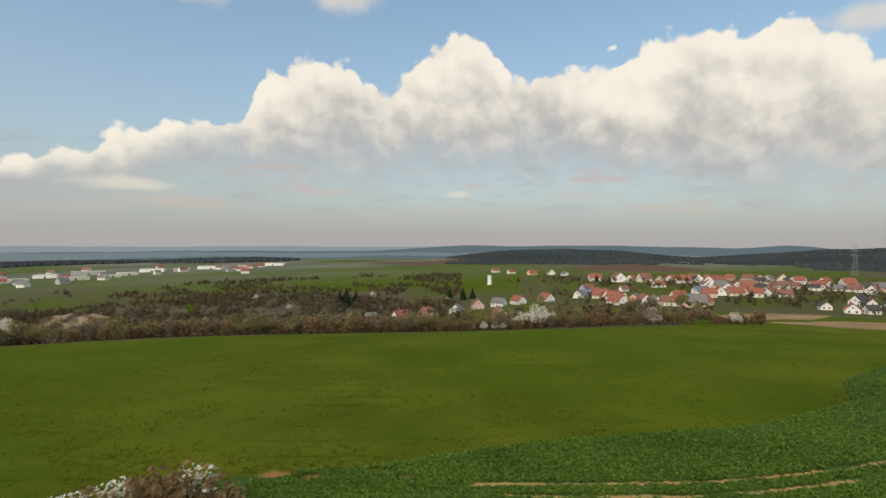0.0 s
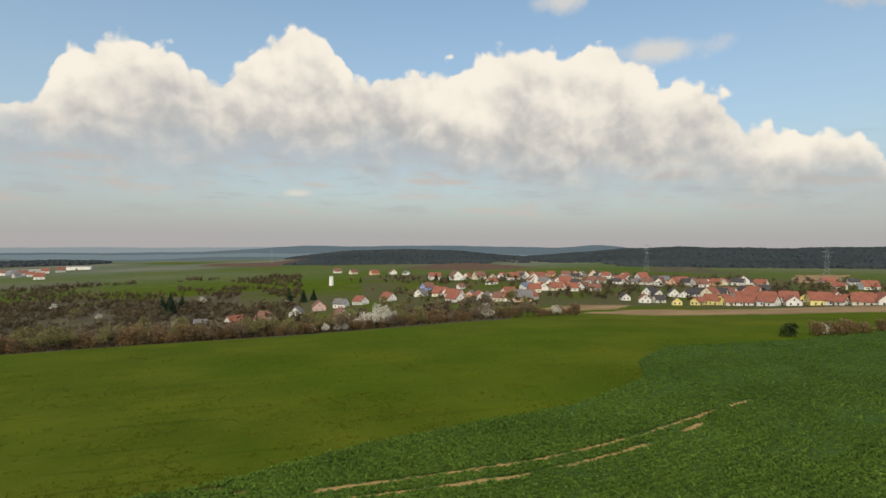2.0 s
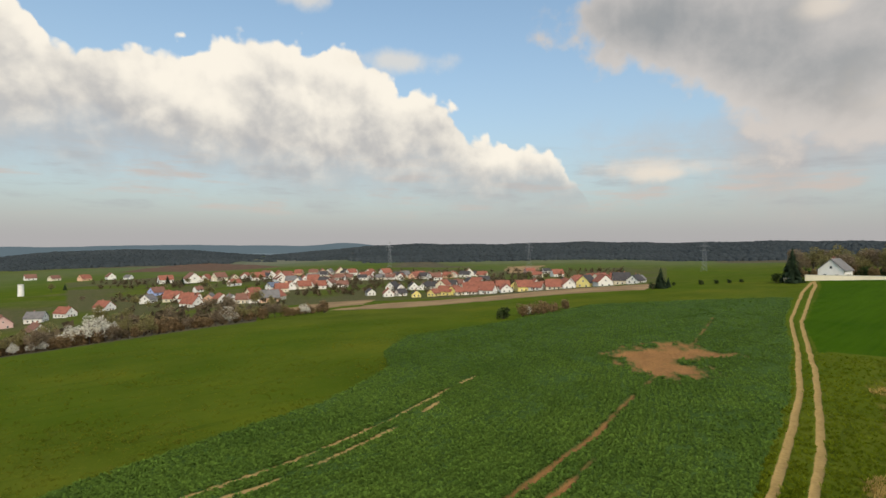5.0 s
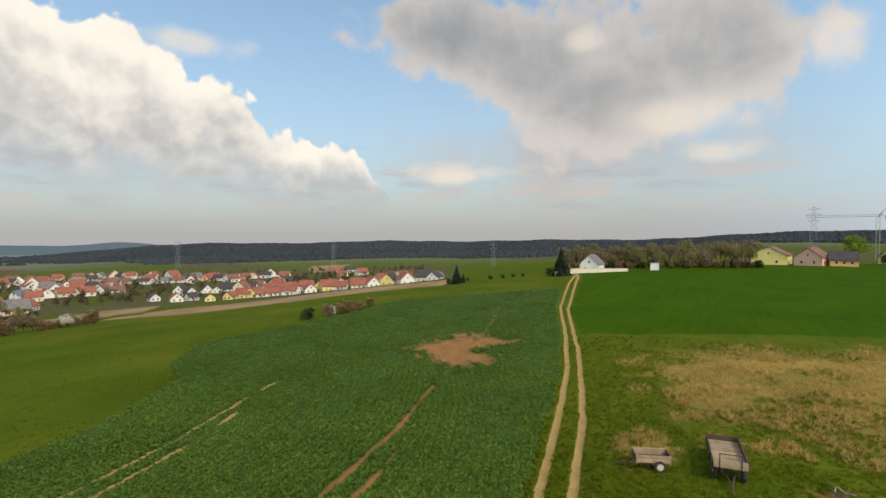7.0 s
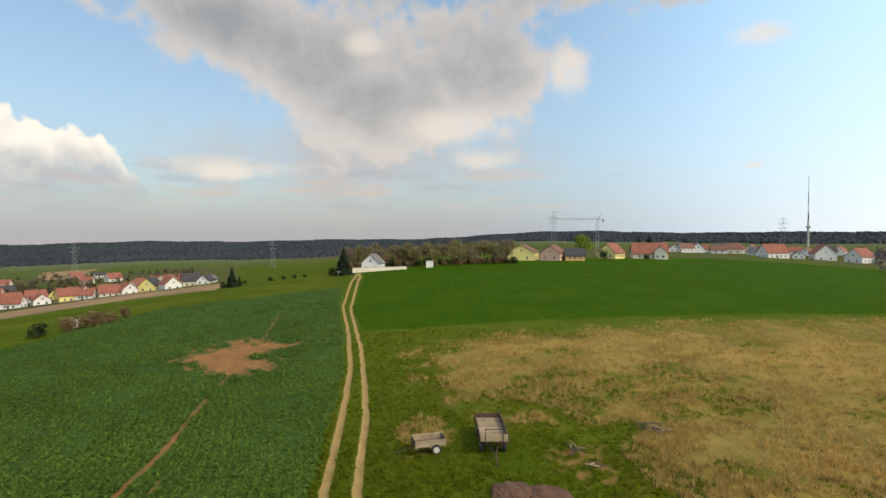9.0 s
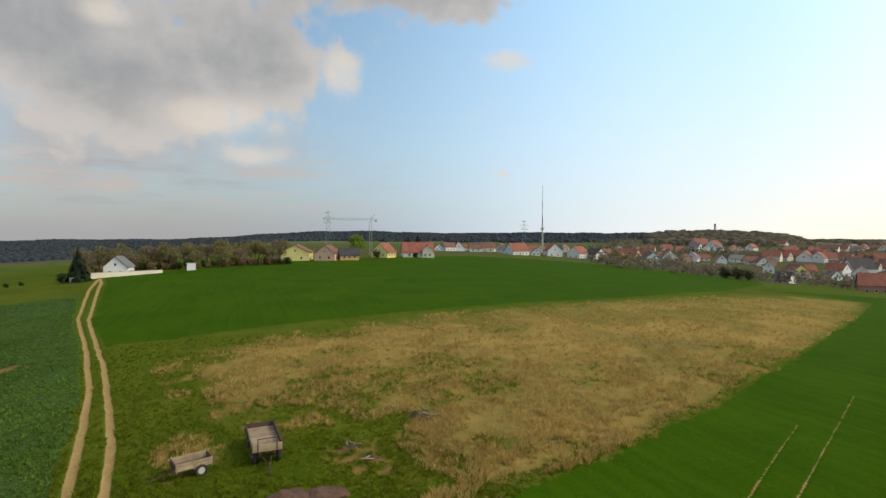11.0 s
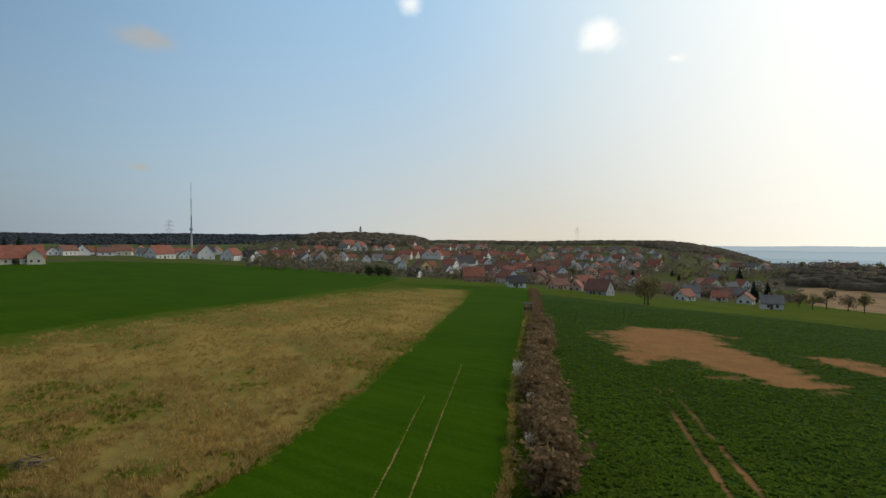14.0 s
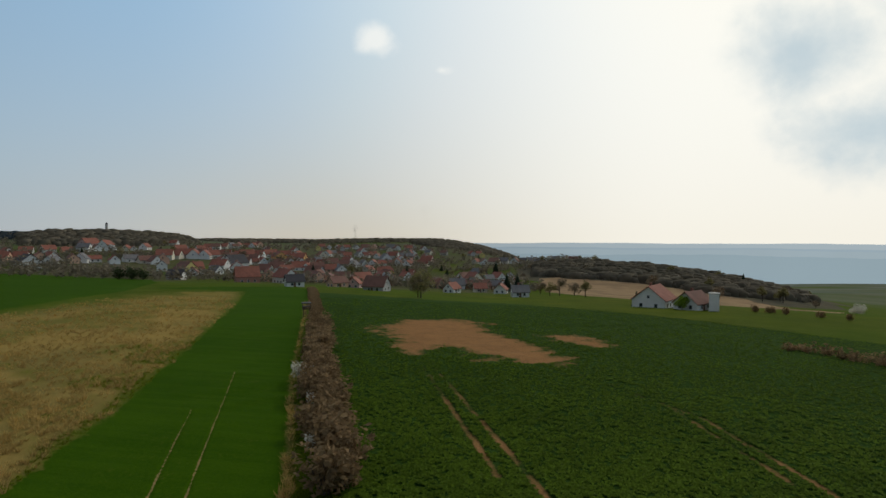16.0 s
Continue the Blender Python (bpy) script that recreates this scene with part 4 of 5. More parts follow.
def strew(name, label, category, mat, template, points, scale, seed, sink=0.0, smooth=False):
    """Copies of a small template, turned and scaled, as one mesh."""
    g_ = np.random.RandomState(seed)
    tv, tf = template
    n = len(points)
    a = g_.uniform(0, 6.283, n)
    s = scale * g_.uniform(0.65, 1.35, n)
    ca, sa = np.cos(a) * s, np.sin(a) * s
    v = np.empty((n, len(tv), 3), np.float32)
    v[:, :, 0] = tv[None, :, 0] * ca[:, None] - tv[None, :, 1] * sa[:, None] + points[:, None, 0]
    v[:, :, 1] = tv[None, :, 0] * sa[:, None] + tv[None, :, 1] * ca[:, None] + points[:, None, 1]
    v[:, :, 2] = tv[None, :, 2] * (s * g_.uniform(0.75, 1.25, n))[:, None] + points[:, None, 2] - sink
    f = (tf[None] + (np.arange(n) * len(tv))[:, None, None]).reshape(-1, tf.shape[1])
    return tagged(new(name, raw_mesh(name, v.reshape(-1, 3), f, mat, smooth)), label, category, kind="stuff")


def on_land(x, y):
    return np.column_stack([x, y, land(x, y)])


def crown_blob(seed, rows=3, sides=6, pointed=0.1):
    """A low rough tree crown, 1 m wide and 1 m high."""
    g_ = np.random.RandomState(seed)
    v = [(0, 0, 0.9 + pointed * 0.2)]
    for k in range(rows):
        z = 0.82 - 0.8 * k / (rows - 1)
        rr = 0.5 * math.sin(math.acos(min(1, max(-0.6, z * 1.1 - 0.25)))) * (1 - pointed * 0.45 * z)
        v += [(rr * math.cos(j * math.tau / sides) * g_.uniform(0.7, 1.2), rr * math.sin(j * math.tau / sides) * g_.uniform(0.7, 1.2), z + g_.uniform(-0.1, 0.1)) for j in range(sides)]
    f = [(0, 1 + j, 1 + (j + 1) % sides) for j in range(sides)]
    for k in range(rows - 1):
        o, p = 1 + k * sides, 1 + (k + 1) * sides
        for j in range(sides):
            i = (j + 1) % sides
            f += [(o + j, p + j, p + i), (o + j, p + i, o + i)]
    return np.array(v) * np.array([1.25, 1.25, 0.62]), np.array(f)


def wood_points(ridge, n, seed, low=0.22):
    g_ = np.random.RandomState(seed)
    a, wide, r0, deep, high = ridge
    az = a + g_.uniform(-wide * 1.15, wide * 1.15, n)
    r = r0 + g_.uniform(-deep * 1.3, deep * 0.3, n)
    x, y = r * np.sin(np.radians(az)), r * np.cos(np.radians(az))
    keep = ridge_share(az, r, (a, wide, r0, deep, 1.0)) + 0.12 * waves(x, y, 260, 90 + RIDGES.index(ridge)) > low
    for poly in TAN:
        keep &= ~inside(x, y, poly)
    return on_land(x[keep], y[keep])


LABEL = ("dense leafless and spruce woods covering a far ridge", "woods")
strew("woods_on_knoll", *LABEL, HAZY_WOODS, crown_blob(1), wood_points(RIDGES[0], 11000, 1), 8, 21, 1, True)
strew("woods_on_long_ridge", *LABEL, HAZY_WOODS, crown_blob(2), wood_points(RIDGES[1], 34000, 2, 0.16), 8.5, 22, 1, True)
strew("woods_behind_houses", *LABEL, HAZY_WOODS, crown_blob(4), wood_points(RIDGES[3], 14000, 4), 8, 24, 1, True)
strew("woods_on_lookout_hill", *LABEL, BROWN_WOODS, crown_blob(5), wood_points(RIDGES[4], 2200, 5), 12, 25, 1, True)
strew("woods_on_low_ridge", *LABEL, BROWN_WOODS, crown_blob(6), wood_points(RIDGES[5], 4500, 6), 9, 26, 1, True)
strew("woods_on_round_hill", *LABEL, BROWN_WOODS, crown_blob(7), wood_points(RIDGES[6], 2500, 7), 9, 27, 1, True)
strew("woods_above_ploughland", "leafless woods above a ploughed slope", "woods", BROWN_WOODS, crown_blob(8), wood_points(RIDGES[7], 4200, 8, 0.45), 7.5, 28, 1, True)
strew("woods_on_left_plain", *LABEL, HAZY_WOODS, crown_blob(9), np.vstack([wood_points(RIDGES[9], 3500, 9), wood_points(RIDGES[10], 2200, 10)]), 11, 29, 1, True)
# loose scrub of the valley side
g = np.random.RandomState(30)
az, r = g.uniform(-46, 27, 7500), 135 + 480 * g.uniform(0, 1, 7500) ** 0.9
x, y = r * np.sin(np.radians(az)), r * np.cos(np.radians(az))
keep = (waves(x, y, 70, 31) > -0.3) & (r > 138 + np.maximum(0, az) * 1.4) & ((az < -4) | (r < 290 - np.maximum(0, az) * 3))
clump = leaf_cloud(np.random.RandomState(32), [(0, 0, 0.45, 0.42), (0.25, 0.1, 0.4, 0.3), (-0.2, 0.2, 0.35, 0.3), (0, -0.25, 0.7, 0.22)], 34, 0.16)
strew("valley_scrub", "leafless brown scrub on the valley side", "scrub", VALLEY_SCRUB, clump, on_land(x[keep], y[keep]), 4.6, 33)
az, r = g.uniform(-46, 2, 4500), g.uniform(330, 900, 4500)
x, y = r * np.sin(np.radians(az)), r * np.cos(np.radians(az))
keep = waves(x, y, 130, 34) > 0.2
strew("far_scrub", "leafless brown hedges and thickets between fields", "scrub", VALLEY_SCRUB, clump, on_land(x[keep], y[keep]), 5.0, 35)
az, r = g.uniform(126, 186, 4200), g.uniform(300, 1300, 4200)
x, y = r * np.sin(np.radians(az)), r * np.cos(np.radians(az))
keep = (waves(x, y, 110, 36) > -0.1) & ~inside(x, y, TAN[3])
strew("village_thicket", "leafless garden trees and thickets among the village houses", "scrub", BROWN_WOODS, clump, on_land(x[keep], y[keep]), 6.0, 37)
az, r = g.uniform(10, 62, 900), g.uniform(380, 760, 900)
x, y = r * np.sin(np.radians(az)), r * np.cos(np.radians(az))
keep = (waves(x, y, 90, 39) > -0.1) & (r > 380 + np.maximum(0, az - 40) * 4)
strew("garden_thicket", "leafless garden trees among the houses of the upper village", "scrub", VALLEY_SCRUB, clump, on_land(x[keep], y[keep]), 5.0, 40)
az, r = g.uniform(202, 214, 260), g.uniform(84, 100, 260)
x, y = r * np.sin(np.radians(az)), r * np.cos(np.radians(az))
keep = np.abs(r - (94 - (az - 202) * 0.7)) < 2.2
strew("dark_weed_bank", "low bank of dark brown weeds in the bean field", "weeds", SCRUB, clump, on_land(x[keep], y[keep]), 1.3, 38)


# ---- houses ----
far_homes = bmesh.new()
FAR_MATS = [*WALLS.values(), *ROOFS.values(), GLASS, BRICK]


def far_house(m, w_, d_, h, rise, wall, roof, cx, gable):
    """Adds a distant house to the joined ones: walls, overhanging roof, chimney, three windows."""
    def faces(points, quads, mat):
        vs = [far_homes.verts.new(m @ Vector(p)) for p in points]
        for q in quads:
            far_homes.faces.new([vs[i] for i in q]).material_index = FAR_MATS.index(mat)

    def block(x0, x1, y0, y1, z0, z1, mat):
        faces([(x, y, z) for z in (z0, z1) for y in (y0, y1) for x in (x0, x1)], ((0, 2, 3, 1), (4, 5, 7, 6), (0, 1, 5, 4), (2, 6, 7, 3), (0, 4, 6, 2), (1, 3, 7, 5)), mat)

    faces([(-w_, -d_, -0.3), (w_, -d_, -0.3), (w_, d_, -0.3), (-w_, d_, -0.3), (-w_, -d_, h), (w_, -d_, h), (w_, d_, h), (-w_, d_, h), (-w_, 0, h + rise), (w_, 0, h + rise)],
          ((0, 1, 5, 4), (1, 2, 6, 9, 5), (2, 3, 7, 6), (3, 0, 4, 8, 7)), wall)
    k = rise / d_ * 0.45
    for s in (-1, 1):
        e = [(-w_ - 0.45, s * (d_ + 0.45), h - k), (w_ + 0.45, s * (d_ + 0.45), h - k), (w_ + 0.45, 0, h + rise), (-w_ - 0.45, 0, h + rise)]
        faces([(p[0], p[1], p[2] + z) for z in (0.02, 0.24) for p in e], ((0, 1, 2, 3), (4, 5, 6, 7), (0, 1, 5, 4), (1, 2, 6, 5), (2, 3, 7, 6), (3, 0, 4, 7)), roof)
    block(cx - 0.3, cx + 0.3, 0.3, 0.9, h + rise - 0.9, h + rise + 0.9, BRICK)
    for u in (-0.4, 0.4):
        block(u * w_ - 0.55, u * w_ + 0.55, -d_ - 0.04, -d_ + 0.02, 0.9, 2.2, GLASS)
    block(*sorted((gable * (w_ - 0.02), gable * (w_ + 0.04))), -0.55, 0.55, h + 0.2, h + 1.4, GLASS)


def house(x, y, width, rot, wall, roof, group="", depth=None, eave=None, label="", slope=None):
    """A rendered house with gables, a tiled roof with overhang, chimney, door and single windows."""
    g_ = np.random.RandomState(int(abs(x) * 31 + abs(y) * 17) % 99991)
    az = math.degrees(math.atan2(x, y))
    w_, d_ = width / 2, (depth or width * g_.uniform(0.72, 0.9)) / 2
    h = eave or min(4.8, max(2.6, width * g_.uniform(0.25, 0.36)))
    rise = d_ * (slope or g_.uniform(0.8, 1.0))
    far_off = math.hypot(x, y) > 450
    corners = [level(x + dx, y + dy) for dx in (-w_, w_) for dy in (-w_, w_)]
    if math.hypot(x, y) > 545:
        far_house(pose(x, y, min(corners), 0, 0, -az + rot), w_, d_, h, rise, WALLS[wall], ROOFS[roof], g_.uniform(-0.4, 0.4) * w_, -1 if math.sin(radians(rot)) > 0 else 1)
        return None
    home = empty("house", x, y, min(corners), -az + rot)
    b0 = -0.3
    bm = bmesh.new()
    ring = [bm.verts.new(v) for v in ((-w_, -d_, b0), (w_, -d_, b0), (w_, d_, b0), (-w_, d_, b0), (-w_, -d_, h), (w_, -d_, h), (w_, d_, h), (-w_, d_, h), (-w_, 0, h + rise), (w_, 0, h + rise))]
    for q in ((0, 1, 5, 4), (1, 2, 6, 9, 5), (2, 3, 7, 6), (3, 0, 4, 8, 7), (3, 2, 1, 0), (4, 5, 9, 8), (6, 7, 8, 9)):
        bm.faces.new([ring[i] for i in q])
    part("wall", bm, WALLS[wall], home)
    o, t = 0.45, 0.22
    bm = bmesh.new()
    k = rise / d_
    for s in (-1, 1):
        e = [(-w_ - o, s * (d_ + o), h - k * o + 0.02), (w_ + o, s * (d_ + o), h - k * o + 0.02), (w_ + o, 0, h + rise + 0.02), (-w_ - o, 0, h + rise + 0.02)]
        low = [bm.verts.new(p) for p in e]
        high = [bm.verts.new((p[0], p[1], p[2] + t)) for p in e]
        bm.faces.new(low[::s])
        bm.faces.new(high[::-s])
        for i in range(4):
            j = (i + 1) % 4
            bm.faces.new((low[i], low[j], high[j], high[i]))
    roof_ob = part("roof", bm, ROOFS[roof], home)
    cx = g_.uniform(-0.4, 0.4) * w_
    part("chimney", boxed(cx - 0.3, cx + 0.3, 0.3, 0.9, h + rise - 0.9, h + rise + 0.9), BRICK, roof_ob)

    def window(px, pz, face, ww=1.05, hh=1.25):
        if face in (-1, 1):
            dims = (px - ww / 2, px + ww / 2, *sorted((face * (d_ - 0.02), face * (d_ + 0.04))), pz, pz + hh)
            pane = (px - ww / 2 + 0.1, px + ww / 2 - 0.1, *sorted((face * (d_ - 0.01), face * (d_ + 0.055))), pz + 0.1, pz + hh - 0.1)
        else:
            s = -1 if face == -2 else 1
            dims = (*sorted((s * (w_ - 0.02), s * (w_ + 0.04))), px - ww / 2, px + ww / 2, pz, pz + hh)
            pane = (*sorted((s * (w_ - 0.01), s * (w_ + 0.055))), px - ww / 2 + 0.1, px + ww / 2 - 0.1, pz + 0.1, pz + hh - 0.1)
        if far_off:
            part("window", boxed(*dims), GLASS, home)
        else:
            fr = part("window", boxed(*dims), FRAME, home)
            part("pane", boxed(*pane), GLASS, fr)

    rows = [0.9] + ([3.6] if h > 5.1 else [])
    cols = 2 if far_off else max(2, min(4, round(width / 3.6)))
    for z in rows:
        for c in range(cols):
            u = (c + 0.5) / cols * 2 - 1
            window(u * w_ * 0.82, z, -1)
    near_gable = -2 if math.sin(radians(rot)) > 0 else 2
    for s in (near_gable,):
        for z in rows:
            for u in (() if far_off else (-0.45, 0.45)):
                window(u * d_, z, s)
        if rise > 2.6:
            window(0, h + 0.35, s, 0.9, 1.0)
    if not far_off:
        part("door", boxed(-w_ * 0.12 - 0.5, -w_ * 0.12 + 0.5, -d_ - 0.03, -d_ + 0.02, b0 + 0.3, b0 + 2.4) if cols % 2 == 0 else boxed(w_ - 0.02, w_ + 0.03, -0.5, 0.5, b0 + 0.3, b0 + 2.4), DOOR, home)
    colour = {"red": "orange-red", "brown": "brown", "grey": "grey", "dark": "black", "blue": "slate-blue"}[roof]
    return tagged(home, label or f"{wall} rendered house with a {colour} gabled roof", "house", group)


def homes(group, places):
    for x, y, width, rot, wall, roof in places:
        house(x, y, max(6.5, width * 0.88), rot, wall, roof, group)


homes("houses in the valley bottom", [
    (-49, 366, 8.5, 12, "white", "grey"), (-27, 352, 13.0, 35, "white", "red"), (-10, 366, 12.7, -50, "pink", "brown"), (10, 387, 12.2, 80, "white", "grey"), (27, 412, 12.2, 95, "pink", "brown"),
    (44, 418, 11.5, -25, "white", "grey"), (60, 425, 11.7, -50, "white", "red"), (83, 429, 11.8, -50, "white", "red"), (36, 340, 12.6, -75, "white", "brown"), (-30, 294, 4.4, 80, "white", "grey"),
    (-157, 349, 8.8, 35, "white", "brown"), (-138, 349, 8.8, -75, "pink", "red"), (-65, 365, 7.7, 12, "white", "grey"),
])
homes("houses on the far slope", [
    (113, 439, 11.1, 60, "white", "grey"), (133, 492, 12.5, 35, "blue", "brown"), (127, 427, 13.5, -25, "cream", "red"), (121, 370, 13.3, -50, "white", "red"), (161, 476, 7.0, 35, "white", "brown"),
    (180, 633, 16.0, 12, "white", "red"), (199, 606, 20.5, -75, "white", "brown"), (203, 503, 11.7, 35, "white", "red"), (225, 598, 15.1, 35, "cream", "brown"), (250, 557, 15.3, 12, "white", "red"),
    (296, 633, 12.0, -25, "white", "brown"), (207, 431, 10.9, 35, "white", "blue"), (170, 386, 11.4, 35, "cream", "red"), (162, 336, 14.9, 60, "cream", "red"), (147, 342, 7.9, -50, "white", "brown"),
    (249, 491, 18.6, 60, "white", "red"), (235, 439, 12.1, 80, "white", "grey"), (273, 482, 12.2, 12, "white", "grey"), (261, 438, 11.1, -25, "white", "dark"), (332, 560, 10.6, 12, "white", "dark"),
])
homes("houses of the upper village", [
    (366, 576, 14.6, 95, "cream", "red"), (366, 552, 12.8, 35, "white", "red"), (357, 500, 12.7, -50, "white", "red"), (388, 512, 14.1, 35, "white", "red"), (390, 495, 10.5, -75, "cream", "grey"),
    (383, 470, 12.9, 35, "white", "grey"), (337, 484, 12.1, 35, "white", "red"), (340, 458, 10.6, 12, "cream", "grey"), (350, 435, 12.8, 80, "white", "red"), (380, 452, 12.3, 80, "white", "red"),
    (382, 418, 14.3, 35, "white", "brown"), (437, 448, 13.2, 80, "cream", "red"), (468, 451, 15.1, 95, "white", "brown"), (389, 444, 11.1, -25, "white", "dark"),
])
homes("houses on the far rise", [
    (93, 942, 15, 12, "white", "brown"), (114, 891, 14, 35, "cream", "brown"), (140, 839, 15, 35, "peach", "red"), (168, 830, 13, -75, "white", "brown"), (183, 802, 11, -50, "white", "grey"),
])
homes("row houses beside the stubble field", [
    (218, 305, 7.7, -75, "white", "dark"), (216, 282, 9.6, 95, "white", "red"), (224, 279, 7.4, 35, "white", "dark"), (217, 255, 7.0, 95, "yellow", "dark"), (229, 252, 7.9, 60, "yellow", "red"),
    (240, 252, 11.0, -25, "yellow", "red"), (243, 242, 6.5, 12, "cream", "red"), (253, 240, 11.0, -50, "white", "red"), (268, 238, 9.1, 80, "white", "red"), (269, 227, 7.4, 12, "white", "red"),
    (278, 222, 7.5, 95, "white", "red"), (287, 219, 8.4, 35, "white", "red"), (295, 213, 8.4, -25, "white", "red"), (303, 207, 7.7, 60, "grey", "red"), (312, 204, 11.7, 80, "white", "red"),
    (319, 187, 13.8, 60, "cream", "red"), (324, 173, 8.3, 12, "white", "red"), (320, 160, 6.6, 60, "white", "grey"),
])
homes("houses along the wheat field", [
    (264, -50, 10.5, 5, "orange", "dark"), 
    (417, -162, 12.1, 35, "white", "brown"), (458, -191, 11.3, 12, "white", "red"), (434, -196, 12.5, -50, "white", "grey"), (429, -207, 11.4, 60, "white", "red"),
    (394, -203, 10.5, -25, "white", "grey"), (355, -193, 16.0, 35, "white", "red"), (355, -209, 10.1, 95, "white", "grey"), (355, -224, 15.9, -75, "white", "red"), (357, -250, 15.9, -75, "cream", "red"),
])
homes("houses at the village edge", [
    (341, -237, 14.0, 60, "white", "red"), (337, -250, 14.4, -50, "white", "dark"), (355, -272, 12.0, 35, "peach", "red"), (327, -263, 13.0, 60, "white", "red"), (309, -277, 15.6, -75, "white", "dark"),
    (330, -314, 11.8, 60, "white", "grey"), (578, -604, 22.0, 35, "pink", "red"), (535, -584, 17.8, 60, "white", "red"), (190, -254, 8.9, -25, "white", "dark"), (214, -302, 9.3, 80, "white", "brown"),
    (215, -327, 9.0, -50, "white", "grey"), (151, -257, 13.0, 8, "red", "red"), (94, -194, 7.5, 12, "white", "dark"), (192, -359, 11.2, 95, "white", "red"), (240, -392, 17.4, 35, "white", "dark"),
])
homes("houses of the large village", [
    (188, -423, 12.7, -25, "yellow", "red"), (89, -226, 8.7, 35, "peach", "brown"), (84, -234, 8.3, 80, "pink", "red"), (65, -208, 10.0, -25, "grey", "brown"), (111, -370, 9.6, 60, "pink", "red"),
    (163, -420, 12.3, -75, "white", "grey"), (145, -439, 11.6, 60, "cream", "red"), (173, -586, 16.4, -75, "white", "grey"), (154, -583, 17.4, 95, "white", "red"), (105, -422, 10.7, -25, "white", "red"),
    (41, -249, 8.1, 60, "white", "red"), (45, -363, 8.7, 60, "white", "dark"), (38, -401, 8.6, 35, "green", "grey"), (32, -413, 10.5, -50, "white", "red"), (23, -422, 8.9, 95, "white", "grey"),
    (31, -278, 6.6, 12, "cream", "red"), (19, -263, 7.7, 80, "white", "red"), (8, -216, 7.4, 12, "white", "grey"), (192, -517, 13.8, -50, "white", "red"), (246, -577, 15.8, -75, "cream", "red"),
    (246, -718, 17.4, -75, "white", "red"), (264, -511, 18.2, -75, "orange", "red"), (235, -494, 17.3, -25, "orange", "red"), (131, -617, 15.4, -25, "pink", "red"),
])
homes("houses of the large village", [
    (179, -738, 17.1, -75, "white", "red"),
])
EDGE = "houses along the wheat field"
house(272, -26, 12.5, 80, "yellow", "brown", EDGE, 13.5, 4.2, "yellow rendered house with a broad gable and brown roof", 0.52)
house(266, -40, 10.5, 72, "peach", "brown", EDGE, 10.0, 3.6, "", 0.75)
house(281, -72, 9.5, 60, "yellow", "red", EDGE, 10.0, 3.0, "yellow rendered house with a red gabled roof", 0.95)
house(284, -92, 17.0, 8, "cream", "red", EDGE, 11.0, 3.0, "long cream rendered house under a deep red roof", 0.95)
house(278, -96, 5.6, 88, "cream", "red", EDGE, 5.6, 4.2, "cream gabled wing of a long red-roofed house", 0.9)
house(-34, -171, 11.5, 74, "white", "red", "farmhouses below the field", 9.5, 3.2, "", 0.8)
house(-43.2, -164, 8.5, 62, "white", "brown", "farmhouses below the field", 7.0, 2.6, "", 0.85)


def street(group, seed, az0, r0, az1, r1, n, walls, roofs, width=(8.5, 11.5), gables=0.5, spread=16):
    """Houses strung along a lane from one bearing and distance to another."""
    g_ = np.random.RandomState(seed)
    (ax, ay), (bx, by) = at(az0, r0), at(az1, r1)
    for k in range(n):
        u = (k + 0.5 + g_.uniform(-0.3, 0.3)) / n
        x, y = ax + (bx - ax) * u, ay + (by - ay) * u
        q = 1 + g_.uniform(-0.5, 0.5) * spread / math.hypot(x, y) * 2
        turn = (90 if g_.uniform() < gables else 0) + g_.choice([-25, -12, 8, 20])
        house(x * q, y * q, g_.uniform(*width), turn, walls[g_.randint(len(walls))], roofs[g_.randint(len(roofs))], group)


PALE = ("white", "white", "cream", "white", "white", "peach")
TILED = ("red", "red", "brown", "brown", "grey", "red")
UPPER, TOWN = "houses of the upper village", "houses of the large village"
street(UPPER, 1, 25.7, 539, 47, 640, 20, PALE, ("brown", "red", "grey", "dark", "red"))
street(UPPER, 2, 26, 458, 33, 481, 7, PALE, TILED)
street(UPPER, 3, 37.3, 408, 48, 500, 11, PALE, ("red", "dark", "dark", "brown"))
street("row houses beside the stubble field", 4, 45, 395, 62, 392, 13, ("white", "cream", "white", "white", "yellow"), ("red", "red", "red", "dark"), (9, 11), 0.4, 6)
street("row houses beside the stubble field", 5, 44, 345, 64, 350, 12, ("white", "cream", "white", "white", "yellow"), ("red", "red", "red", "red", "dark"), (8.5, 10.5), 0.7, 6)
street(UPPER, 6, 17.6, 640, 34, 720, 15, PALE, TILED, (9, 12))
street("houses on the far slope", 7, 16, 462, 26, 345, 10, PALE, TILED)
street(TOWN, 8, 128.5, 500, 142, 500, 12, PALE, TILED)
street(TOWN, 9, 128.5, 629, 141.3, 780, 11, PALE, TILED, (9, 13))
street(TOWN, 10, 143, 746, 151, 920, 11, PALE, TILED, (10, 14))
street(TOWN, 11, 142, 563, 155, 653, 17, PALE, ("red", "red", "red", "brown"), (10, 14), 0.25)
street(TOWN, 12, 146.9, 496, 157, 549, 12, PALE, TILED)
street(TOWN, 13, 150.6, 430, 158.4, 455, 7, PALE, TILED)
street(TOWN, 14, 156.5, 880, 168, 880, 13, PALE, TILED, (10, 14))
street(TOWN, 15, 157, 695, 168, 711, 14, PALE, TILED, (9, 13))
street(TOWN, 16, 156.6, 511, 168, 592, 12, PALE, TILED)
street(TOWN, 17, 156, 340, 167, 400, 9, ("white", "cream", "peach", "white"), ("brown", "red", "brown"), (8.5, 11), 0.75)
